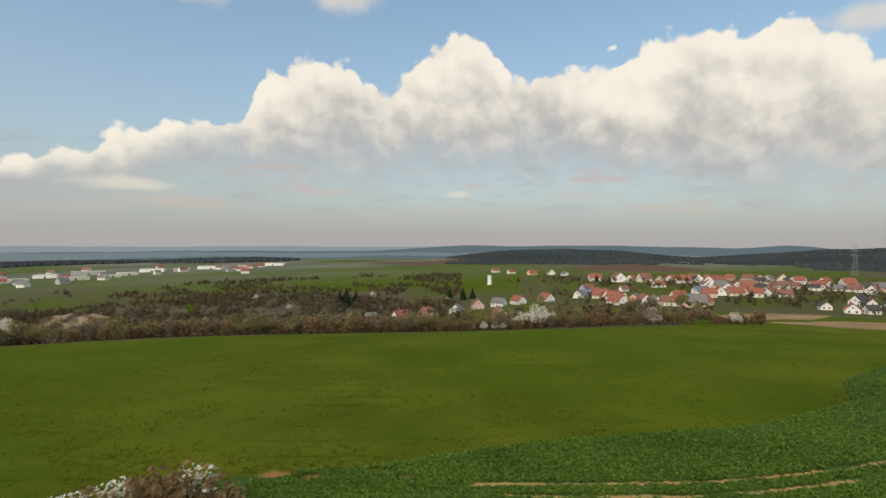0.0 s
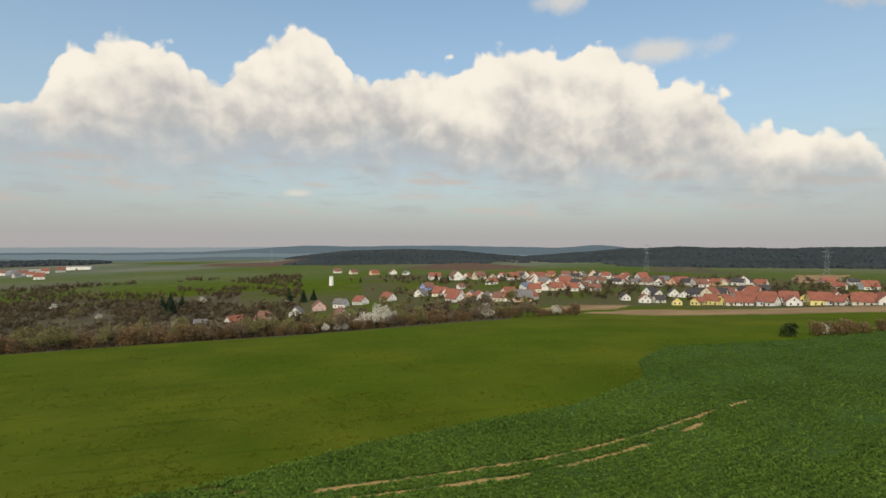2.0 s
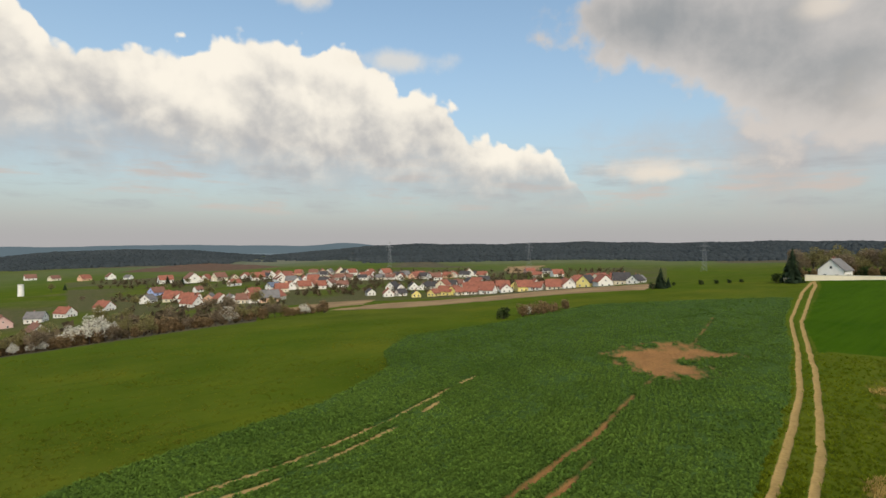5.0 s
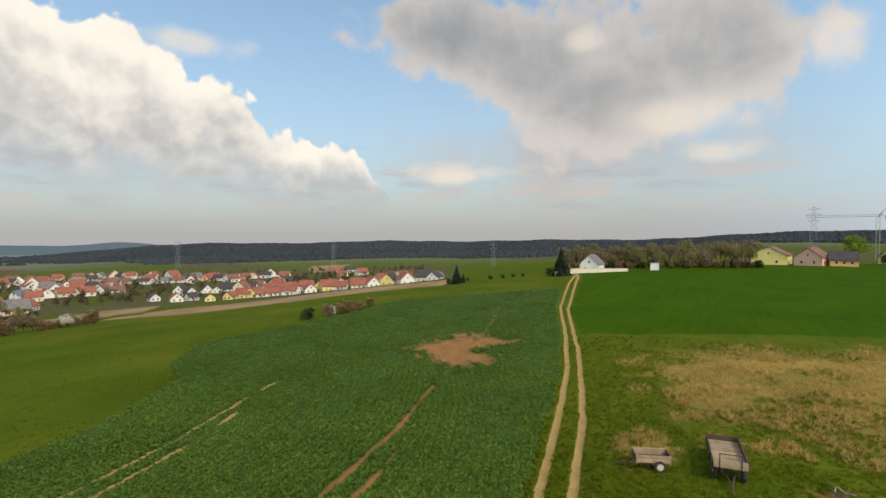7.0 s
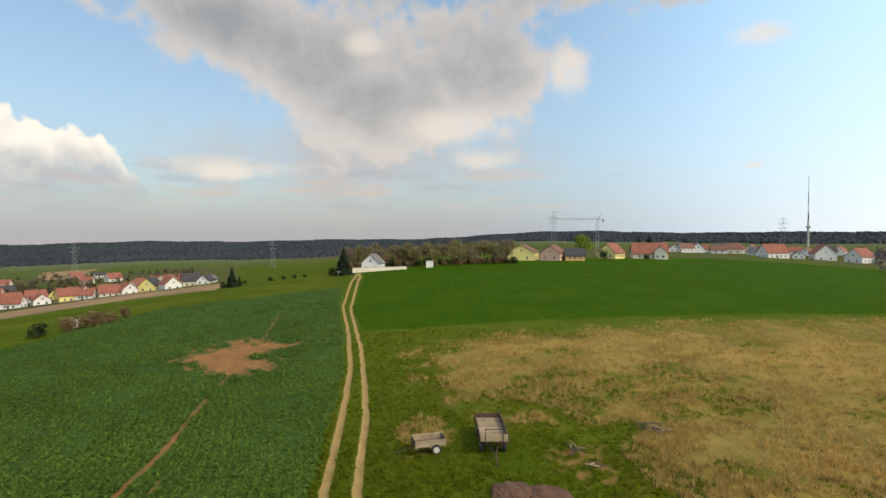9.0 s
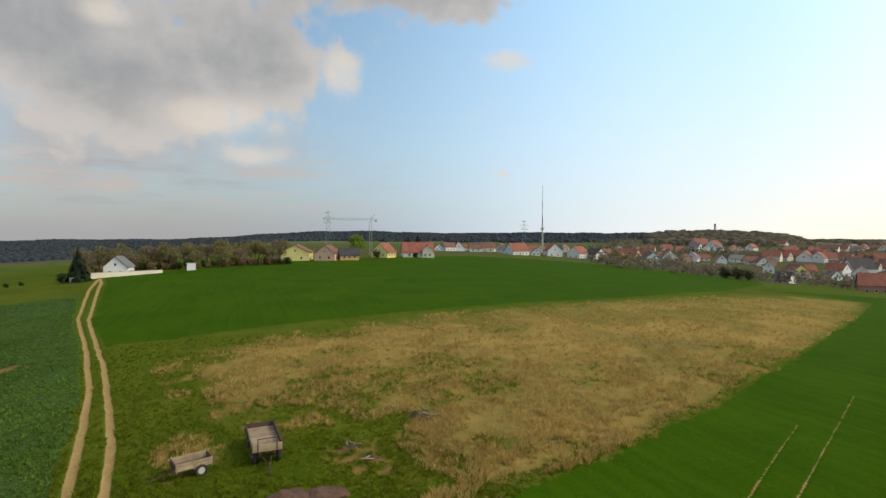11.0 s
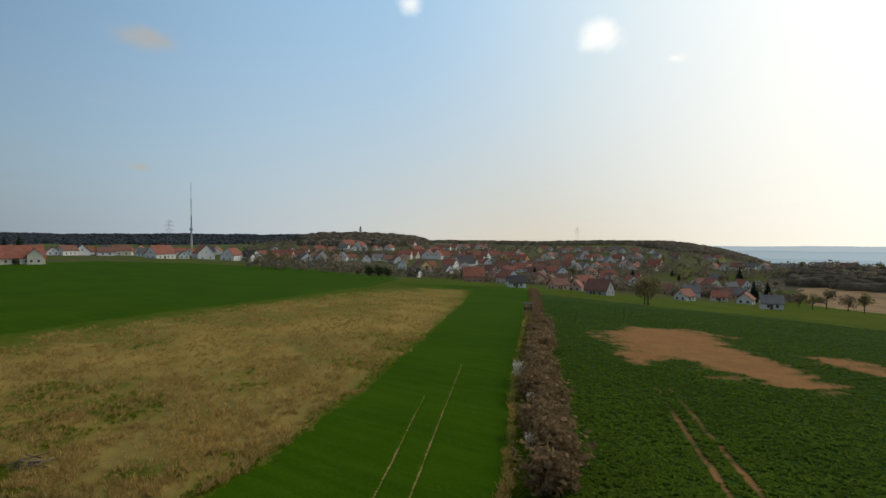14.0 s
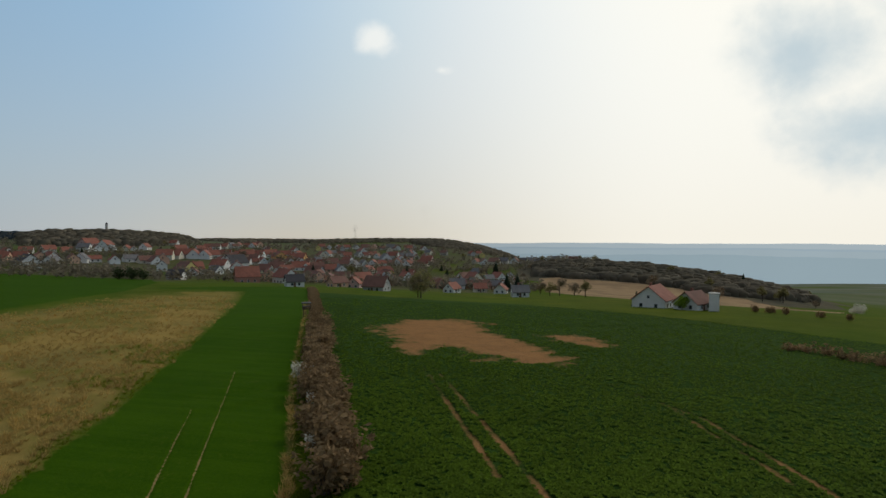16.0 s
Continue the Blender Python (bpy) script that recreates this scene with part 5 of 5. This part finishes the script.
street(TOWN, 18, 168, 325, 178, 322, 8, PALE, ("brown", "grey", "brown"), (7, 9.5), 0.6)
street(TOWN, 19, 173, 640, 184, 590, 11, PALE, ("red", "brown", "grey"), (9, 12), 0.3)
street("houses along the wheat field", 20, 107.5, 430, 124, 540, 13, ("white", "white", "cream"), ("red", "brown", "red", "dark"), (9, 12), 0.5)
# more roofs of the large village, up the far slope
g = np.random.RandomState(41)
for k in range(46):
    az, r = g.uniform(141, 174), g.uniform(400, 900) if k % 3 else g.uniform(300, 420)
    if r < 330 and az < 150:
        continue
    x, y = at(az, r)
    house(x, y, g.uniform(8.5, 12), g.choice([-60, -30, 15, 40, 70, 90]), ("white", "cream", "white", "peach", "yellow", "grey")[g.randint(6)], ("red", "red", "brown", "grey", "red")[g.randint(5)], "houses of the large village", eave=4.2)

g = np.random.RandomState(43)
for k in range(12):
    az, r = g.uniform(21, 57), g.uniform(540, 700)
    x, y = at(az, r)
    house(x, y, g.uniform(9, 13), g.choice([-50, -20, 0, 25, 60]), ("white", "cream", "white", "pink", "white")[k % 5], ("red", "brown", "red", "dark", "grey")[g.randint(5)], "houses of the upper village", eave=3.4)

# the white house with its walled garden
house(224, 41.5, 8.6, 74, "white", "grey", "", 7.6, 3.6, "white rendered house with a low grey roof")
for (ax, ay), (bx, by) in (((217.5, 48), (228.5, 27.5)),):
    zz = min(level(ax, ay), level(bx, by))
    wall_ob = empty("garden_wall", (ax + bx) / 2 - 4, (ay + by) / 2, zz, math.degrees(math.atan2(by - ay, bx - ax)))
    half = math.dist((ax, ay), (bx, by)) / 2
    part("wall", boxed(-half, half, -0.15, 0.15, -0.6, 2.0), WALLS["cream"], wall_ob)
    part("coping", boxed(-half - 0.05, half + 0.05, -0.22, 0.22, 2.0, 2.12), CONCRETE, wall_ob)
    tagged(wall_ob, "long cream rendered garden wall with concrete coping", "wall")


def shed(name, label, az, r, w_, d_, h, wall, turn=0.0, category="shed"):
    x, y = at(az, r)
    ob = empty(name, x, y, level(x, y) - 0.1, -az + turn)
    part("wall", boxed(-w_ / 2, w_ / 2, -d_ / 2, d_ / 2, -0.3, h), wall, ob)
    part("roof", boxed(-w_ / 2 - 0.15, w_ / 2 + 0.15, -d_ / 2 - 0.15, d_ / 2 + 0.15, h, h + 0.18), CONCRETE, ob)
    if w_ > 4:
        part("door", boxed(-1.8, 1.8, -d_ / 2 - 0.03, -d_ / 2 + 0.02, 0, min(4.0, h - 0.4)), DOOR, ob)
    return tagged(ob, label, category)


shed("transformer_kiosk", "small white transformer kiosk by the field edge", 85.5, 232, 3.2, 2.6, 2.8, WALLS["white"])
shed("transformer_kiosk", "small white kiosk beside bare trees", 90.6, 262, 2.6, 2.2, 2.4, WALLS["white"])
shed("garden_shed", "small white shed beside the spruce", 76.0, 206, 1.8, 1.6, 1.6, WALLS["white"])
shed("silo_block", "white windowless block beside the farmhouse", 196.6, 168, 2.6, 3.0, 5.0, WALLS["white"])
for k, (az, r, w_, h) in enumerate(((-36.5, 1280, 70, 9), (-33.5, 1330, 110, 11), (-30.5, 1250, 60, 8), (-28.4, 1350, 90, 10), (-26, 1330, 60, 9), (-38.6, 1180, 60, 8), (-23.3, 1400, 110, 10), (-20.6, 1420, 90, 9), (-34.6, 1150, 80, 9), (-17.5, 1500, 100, 10), (-39.8, 1260, 50, 8), (-31.8, 1190, 50, 7))):
    shed("factory_hall", "long pale flat-roofed factory hall", az, r, w_ * 0.55, 26, h * 0.7, WALLS[("white", "grey", "cream")[k % 3]], (k % 3 - 1) * 14, "factory")
g = np.random.RandomState(42)
for k in range(26):
    x, y = at(g.uniform(-43, -18), g.uniform(1000, 1500))
    house(x, y, g.uniform(11, 18), g.choice([-40, 0, 30]), ("white", "cream", "grey", "white")[k % 4], ("red", "grey", "brown")[k % 3], "buildings of the far town", eave=5.0)

bmesh.ops.recalc_face_normals(far_homes, faces=far_homes.faces)
far_mesh = bpy.data.meshes.new("far_houses")
far_homes.to_mesh(far_mesh)
far_homes.free()
for mat in FAR_MATS:
    far_mesh.materials.append(mat)
tagged(new("far_houses", far_mesh), "distant pale village houses with red and brown gabled roofs", "houses", kind="stuff")

# the white tower on the rise
x, y = at(5.0, 640)
tower = empty("water_tower", x, y, level(x, y))
part("shaft", rod(bmesh.new(), (0, 0, -0.5), (0, 0, 10.5), 2.6, 2.4, 16), WALLS["white"], tower)
part("cap", rod(bmesh.new(), (0, 0, 10.5), (0, 0, 11.2), 2.8, 2.5, 16), CONCRETE, tower)
tagged(tower, "squat white round water tower", "tower")


def pylon(az, r, tall):
    x, y = at(az, r)
    ob = empty("power_pylon", x, y, level(x, y), -az)
    for sx in (-1, 1):
        for sy in (-1, 1):
            part("leg", rod(bmesh.new(), (sx * tall * 0.09, sy * tall * 0.09, -0.5), (sx * tall * 0.018, sy * tall * 0.018, tall), 0.13, 0.09, 4), STEEL, ob)
    bm = bmesh.new()
    for k in range(8):
        z0, z1 = tall * k / 8, tall * (k + 1) / 8
        a0, a1 = tall * (0.09 - 0.072 * k / 8), tall * (0.09 - 0.072 * (k + 1) / 8)
        for s in (-1, 1):
            rod(bm, (-a0, s * a0, z0), (a1, s * a1, z1), 0.09, sides=3)
            rod(bm, (a0, s * a0, z0), (-a1, s * a1, z1), 0.09, sides=3)
    part("bracing", bm, STEEL, ob)
    for z, span in ((0.66, 0.13), (0.8, 0.16), (0.94, 0.11)):
        bm = bmesh.new()
        rod(bm, (-span * tall, 0, z * tall), (span * tall, 0, z * tall), 0.13, sides=4)
        rod(bm, (-span * tall, 0, z * tall), (0, 0, (z + 0.045) * tall), 0.12, sides=3)
        rod(bm, (span * tall, 0, z * tall), (0, 0, (z + 0.045) * tall), 0.12, sides=3)
        part("crossarm", bm, STEEL, ob)
    return tagged(ob, "grey lattice steel power pylon with three crossarms", "pylon", "power pylons")


for az, r, tall in ((37.6, 900, 42), (52.4, 830, 40), (69.3, 700, 36), (98.6, 620, 40), (119.3, 760, 38), (-1, 1500, 40), (160.4, 1300, 40)):
    pylon(az, r, tall)

# the tower crane over the building site
x, y = at(103.0, 315)
crane = empty("tower_crane", x, y, level(x, y) - 4.0, -103)
bm = bmesh.new()
for sx in (-0.7, 0.7):
    for sy in (-0.7, 0.7):
        rod(bm, (sx, sy, -0.3), (sx, sy, 24), 0.1, sides=4)
for k in range(16):
    for s in (-0.7, 0.7):
        rod(bm, (-0.7, s, k * 1.5), (0.7, s, k * 1.5 + 1.5), 0.05, sides=3)
part("mast", bm, CRANE_PAINT, crane)
bm = bmesh.new()
for s in (-0.5, 0.5):
    rod(bm, (-27, s, 24.5), (3, s, 24.5), 0.09, sides=4)
rod(bm, (-27, 0, 25.3), (2, 0, 25.3), 0.09, sides=4)
for k in range(20):
    rod(bm, (-27 + k * 1.45, -0.5, 24.5), (-26.3 + k * 1.45, 0, 25.3), 0.05, sides=3)
    rod(bm, (-27 + k * 1.45, 0.5, 24.5), (-26.3 + k * 1.45, 0, 25.3), 0.05, sides=3)
part("jib", bm, CRANE_PAINT, crane)
part("tower_top", rod(bmesh.new(), (0, 0, 24), (2.4, 0, 28), 0.3, 0.1, 4), CRANE_PAINT, crane)
part("counterweight", boxed(2.4, 3.6, -0.7, 0.7, 23.2, 24.8), CONCRETE, crane)
tagged(crane, "pale tower crane with a long horizontal jib", "crane")

# the transmitter mast behind the village
x, y = at(121.2, 900)
mast = empty("radio_mast", x, y, level(x, y))
part("shaft", rod(bmesh.new(), (0, 0, -1), (0, 0, 36), 1.7, 1.2, 10), CONCRETE, mast)
part("platform", rod(bmesh.new(), (0, 0, 26), (0, 0, 29), 2.6, 2.6, 12), STEEL, mast)
for k in range(5):
    part("antenna_section", rod(bmesh.new(), (0, 0, 36 + k * 12.5), (0, 0, 36 + (k + 1) * 12.5), 0.75 - k * 0.12, 0.68 - k * 0.12, 6), RIM if k % 2 else RUST, mast)
tagged(mast, "slender radio mast on a concrete shaft", "mast")

# the lookout on the wooded hill
x, y = at(137.6, 1130)
lookout = empty("lookout_tower", x, y, level(x, y) + 6)
part("shaft", boxed(-1.5, 1.5, -1.5, 1.5, -6, 12), CONCRETE, lookout)
part("roof", rod(bmesh.new(), (0, 0, 12), (0, 0, 15), 2.4, 0.2, 8), ROOFS["dark"], lookout)
tagged(lookout, "small stone lookout tower among trees", "tower")

# the quarry face
g = np.random.RandomState(77)
q_az, q_r = np.meshgrid(np.linspace(-39.5, -30, 40), np.linspace(0, 1, 12))
face_h = 17 * np.clip(np.sin((q_az + 40) / 10.2 * math.pi), 0, 1) ** 0.5
rr = 402 + q_r * 4 + waves(q_az * 8, q_r * 30, 9, 78) * 3.0
qx, qy = rr * np.sin(np.radians(q_az)), rr * np.cos(np.radians(q_az))
qz = land(qx.ravel(), qy.ravel()).reshape(qx.shape) - 2 + q_r * face_h + waves(q_az * 6, q_r * 14, 7, 79) * 1.0
ids = np.arange(11 * 40).reshape(11, 40)[:, :-1]
rock = raw_mesh("quarry_face", np.column_stack([qx.ravel(), qy.ravel(), qz.ravel()]), np.stack([ids, ids + 1, ids + 41, ids + 40], -1).reshape(-1, 4), ROCK)
tagged(new("quarry_face", rock), "broken ochre limestone quarry face", "rock", kind="structure")


# ---- the two carts in the dry grass ----
def wheel(parent, x, y, z, r, thick, axis_y=True):
    bm = bmesh.new()
    prof = ((r * 0.62, -0.5), (r * 0.94, -0.5), (r, -0.3), (r, 0.3), (r * 0.94, 0.5), (r * 0.62, 0.5))
    rings = []
    for k in range(18):
        a = k * math.tau / 18
        rings.append([bm.verts.new((x + q * math.cos(a), y + t * thick, z + q * math.sin(a))) for q, t in prof])
    for k in range(18):
        n_ = (k + 1) % 18
        for i in range(len(prof)):
            j = (i + 1) % len(prof)
            bm.faces.new((rings[k][i], rings[n_][i], rings[n_][j], rings[k][j]))
    bmesh.ops.recalc_face_normals(bm, faces=bm.faces)
    wh = part("wheel", bm, TYRE, parent)
    bm = rod(bmesh.new(), (x, y - thick * 0.3, z), (x, y + thick * 0.3, z), r * 0.63, r * 0.63, 16)
    rod(bm, (x, y - thick * 0.55, z), (x, y + thick * 0.55, z), r * 0.16, r * 0.16, 8)
    part("rim", bm, RIM, wh, "pale painted steel rim")


def wagon(x, y, rz):
    """A four-wheeled farm wagon: planked bed, low side boards, drawbar."""
    ob = empty("farm_wagon", x, y, level(x, y) + 0.02, rz)
    L, W, Z = 2.15, 0.86, 0.98
    for s in (-1, 1):
        part("chassis_beam", boxed(-L, L, s * 0.42 - 0.05, s * 0.42 + 0.05, 0.7, 0.88), RUST, ob)
    for k in range(16):
        x0 = -L + k * 2 * L / 16
        part("plank", boxed(x0 + 0.012, x0 + 2 * L / 16 - 0.012, -W, W, 0.9 + 0.012 * (k % 3), Z, bevel=0.008), PLANK, ob)
    for s in (-1, 1):
        part("side_board", boxed(-L, L, s * W - 0.03, s * W + 0.03, 0.92, 1.36 if s < 0 else 1.18, bevel=0.01), DARK_PLANK, ob)
        for u in (-0.95, -0.32, 0.32, 0.95):
            part("stake", boxed(u * L - 0.04, u * L + 0.04, s * (W + 0.06) - 0.03, s * (W + 0.06) + 0.03, 0.75, 1.42 if s < 0 else 1.22), RUST, ob)
    part("head_board", boxed(-L - 0.05, -L + 0.01, -W, W, 0.92, 1.36, bevel=0.01), PLANK, ob, "grey weathered front board")
    bm = bmesh.new()
    for s in (-0.55, 0.55):
        rod(bm, (-L - 0.08, s, 0.9), (-L - 0.08, s, 1.75), 0.03, sides=5)
    rod(bm, (-L - 0.08, -0.55, 1.72), (-L - 0.08, 0.55, 1.72), 0.03, sides=5)
    part("front_rack", bm, RUST, ob)
    part("tail_board", boxed(L - 0.01, L + 0.05, -W, W, 0.92, 1.3, bevel=0.01), DARK_PLANK, ob)
    for u in (-0.66, 0.66):
        part("axle", rod(bmesh.new(), (u * L, -0.9, 0.42), (u * L, 0.9, 0.42), 0.06), RUST, ob)
        for s in (-1, 1):
            wheel(ob, u * L, s * 0.74, 0.42, 0.42, 0.2)
    bm = bmesh.new()
    for s in (-0.35, 0.35):
        rod(bm, (-L * 0.66, s, 0.5), (-L - 0.9, 0, 0.4), 0.045, sides=5)
    rod(bm, (-L - 0.9, 0, 0.4), (-L - 1.7, 0, 0.1), 0.045, sides=5)
    part("drawbar", bm, RUST, ob)
    return tagged(ob, "old four-wheeled wooden farm wagon with pale worn bed", "wagon")


def handcart(x, y, rz):
    """A small two-wheeled box cart tipped on its drawbar."""
    ob = empty("box_cart", x, y, level(x, y) + 0.02, rz)
    L, W = 1.0, 0.6
    for k in range(6):
        y0 = -W + k * 2 * W / 6
        part("plank", boxed(-L, L, y0 + 0.01, y0 + 2 * W / 6 - 0.01, 0.5, 0.54), DARK_PLANK, ob)
    for s in (-1, 1):
        for k in range(2):
            part("side_board", boxed(-L, L, s * W - 0.025, s * W + 0.025, 0.5 + k * 0.22, 0.71 + k * 0.22, bevel=0.008), PLANK, ob)
        part("end_board", boxed(s * L - 0.025, s * L + 0.025, -W, W, 0.5, 0.92, bevel=0.008), DARK_PLANK, ob)
        for u in (-1, 0, 1):
            part("stake", boxed(u * (L - 0.05) - 0.035, u * (L - 0.05) + 0.035, s * (W + 0.045) - 0.02, s * (W + 0.045) + 0.02, 0.42, 0.98), PLANK, ob)
        wheel(ob, 0.35, s * 0.74, 0.33, 0.33, 0.16)
    part("axle", rod(bmesh.new(), (0.35, -0.74, 0.33), (0.35, 0.74, 0.33), 0.04), RUST, ob)
    part("drawbar", rod(bmesh.new(), (-L, 0, 0.48), (-L - 1.2, 0, 0.08), 0.035), RUST, ob)
    return tagged(ob, "small two-wheeled wooden box cart on pale wheels", "cart")


wagon(35.7, -1.2, 4)
handcart(34.3, 2.85, -72)


def heap(name, label, x, y, rx, ry, h, mat, seed):
    g_ = np.random.RandomState(seed)
    bm = bmesh.new()
    bmesh.ops.create_icosphere(bm, subdivisions=4, radius=1)
    for v in bm.verts:
        k = 1 + 0.22 * noise.noise(v.co * 2.2 + Vector((seed, 0, 0))) + 0.1 * noise.noise(v.co * 6)
        v.co = Vector((v.co.x * rx * k, v.co.y * ry * k, max(-0.1, v.co.z) * h * k))
    me = bpy.data.meshes.new(name)
    bm.to_mesh(me)
    bm.free()
    me.materials.append(mat)
    ob = new(name, me)
    ob.location = (x, y, level(x, y))
    return tagged(ob, label, "mound")


heap("earth_mound", "reddish-brown mound of dug earth", 28.6, -2.1, 1.2, 1.2, 0.5, SOIL_HEAP, 1)
heap("earth_mound", "small reddish-brown mound of dug earth", 28.6, -4.0, 0.9, 1.3, 0.35, SOIL_HEAP, 2)


def brushwood(x, y, n, size, seed):
    g_ = np.random.RandomState(seed)
    ob = empty("brushwood_pile", x, y, level(x, y))
    for k in range(n):
        a, l = g_.uniform(0, 6.28), size * g_.uniform(0.5, 1.0)
        px, py, z = g_.uniform(-0.4, 0.4) * size, g_.uniform(-0.4, 0.4) * size, g_.uniform(0.05, 0.35)
        part("branch", rod(bmesh.new(), (px - math.cos(a) * l / 2, py - math.sin(a) * l / 2, z), (px + math.cos(a) * l / 2, py + math.sin(a) * l / 2, z + g_.uniform(-0.1, 0.2)), 0.05, 0.02, 5), PLANK if k % 4 == 0 else BARK, ob)
    return tagged(ob, "small pile of bleached and dark branches", "brushwood")


brushwood(38.8, -12.9, 16, 1.9, 3)
brushwood(34.6, -6.6, 9, 1.2, 4)
brushwood(32.4, -7.4, 7, 1.0, 5)

# the hunter's hide at the end of the hedge
x, y = 42.5, -92.5
hide = empty("hunting_hide", x, y, level(x, y), 25)
for sx in (-0.55, 0.55):
    for sy in (-0.55, 0.55):
        part("leg", boxed(sx - 0.06, sx + 0.06, sy - 0.06, sy + 0.06, -0.3, 1.5), DARK_PLANK, hide)
bm = bmesh.new()
box(bm, -0.75, 0.75, -0.75, 0.75, 1.5, 2.05)
for s in (-0.7, 0.7):
    box(bm, s - 0.05, s + 0.05, -0.75, -0.65, 2.05, 2.6)
    box(bm, s - 0.05, s + 0.05, 0.65, 0.75, 2.05, 2.6)
part("cabin", bm, DARK_PLANK, hide)
part("roof", boxed(-0.9, 0.9, -0.9, 0.9, 2.6, 2.7), ROOFS["dark"], hide)
tagged(hide, "small dark wooden hunting hide on four legs", "hide")


# ---- crops and grass that stand up from the ground ----
def wedge(n, a0, a1, r0, r1, seed):
    g_ = np.random.RandomState(seed)
    a, r = np.radians(g_.uniform(a0, a1, n)), r0 * np.exp(g_.uniform(0, 1, n) * math.log(r1 / r0))
    return r * np.sin(a), r * np.cos(a)


def leaf_tuft(seed, leaves, wide, high, tip):
    """A rosette of bent leaves, each two quads."""
    g_ = np.random.RandomState(seed)
    v, f = [], []
    for k in range(leaves):
        a = k * 2.4 + g_.uniform(-0.4, 0.4)
        c, s, l, h = math.cos(a), math.sin(a), wide * g_.uniform(0.7, 1.1), high * g_.uniform(0.6, 1.1)
        q = l * 0.3
        o = len(v)
        v += [(0, 0, 0.02), (c * l * 0.5 - s * q, s * l * 0.5 + c * q, h), (c * l, s * l, h * tip), (c * l * 0.5 + s * q, s * l * 0.5 - c * q, h)]
        f += [(o, o + 1, o + 2, o + 3)]
    return np.array(v), np.array(f)


def blade_tuft(seed, blades, wide, high):
    g_ = np.random.RandomState(seed)
    v, f = [], []
    for k in range(blades):
        a, b = g_.uniform(0, 6.28), g_.uniform(0, 6.28)
        px, py = g_.uniform(-0.3, 0.3) * wide, g_.uniform(-0.3, 0.3) * wide
        l, h, t = wide * g_.uniform(0.2, 0.6), high * g_.uniform(0.6, 1.2), 0.035
        o = len(v)
        v += [(px - t * math.sin(b), py + t * math.cos(b), 0), (px + t * math.sin(b), py - t * math.cos(b), 0), (px + math.cos(a) * l, py + math.sin(a) * l, h)]
        f += [(o, o + 1, o + 2)]
    return np.array(v), np.array(f)


def growing(x, y, kind, least=0.5):
    c = cover(x, y)
    keep = (c[kind] > least) & (c["soil"] < 0.25) & (c["track"] < 0.2)
    return on_land(x[keep], y[keep])


x, y = wedge(150000, -20, 82, 27, 150, 51)
rape_at = growing(x, y, "rape")
across = rape_at[:, 1] - 31.5 - 0.0075 * np.clip(rape_at[:, 0] - 10, 0, 35) ** 2 - 0.52 * np.maximum(rape_at[:, 0] - 45, 0)
rape_at[:, 1] += (np.round(across / 0.6) * 0.6 - across) * 0.33
rape_at[:, 2] += 0.1
strew("rape_crop", "young oilseed rape plants with blue-green leaves", "crop", RAPE_LEAF, leaf_tuft(1, 5, 0.23, 0.2, 0.5), rape_at, 1.0, 52)
x, y = wedge(52000, 140, 212, 27, 150, 53)
strew("bean_crop", "dark green young field crop", "crop", BEAN_LEAF, leaf_tuft(2, 5, 0.24, 0.16, 0.5), growing(x, y, "beans"), 1.0, 54)
x, y = wedge(60000, 78, 160, 27, 150, 55)
thin = np.random.RandomState(65).uniform(0, 1, len(x)) < np.clip(0.1 + 0.9 * (0.5 + waves(x, y, 4.5, 66) * 0.6 + waves(x, y, 1.4, 67) * 0.35), 0.05, 1) * 0.75
x, y = x[thin], y[thin]
strew("dry_grass", "tall dry straw-coloured grass tufts", "grass", DRY_BLADE, blade_tuft(3, 9, 0.5, 0.36), growing(x, y, "dry", 0.38), 1.0, 56)
x, y = wedge(40000, 70, 160, 27, 80, 57)
c = cover(x, y)
keep = (c["dry"] < 0.6) & (c["wheat"] < 0.5) & (c["rape"] < 0.5) & (c["track"] < 0.3) & (c["soil"] < 0.4) & (c["beans"] < 0.5)
strew("green_grass", "short green grass tufts", "grass", GREEN_BLADE, blade_tuft(4, 6, 0.3, 0.16), on_land(x[keep], y[keep]), 1.0, 58)
x, y = wedge(46000, -46, 52, 27, 120, 59)
c = cover(x, y)
keep = (c["rape"] < 0.5) & (c["soil"] < 0.4) & (np.random.RandomState(68).uniform(0, 1, len(x)) < np.clip(0.4 + 0.5 * waves(x, y, 9, 63), 0.1, 1))
strew("meadow_grass", "short olive-green meadow grass tufts", "grass", MEADOW_BLADE, blade_tuft(5, 6, 0.34, 0.12), on_land(x[keep], y[keep]), 1.0, 60)
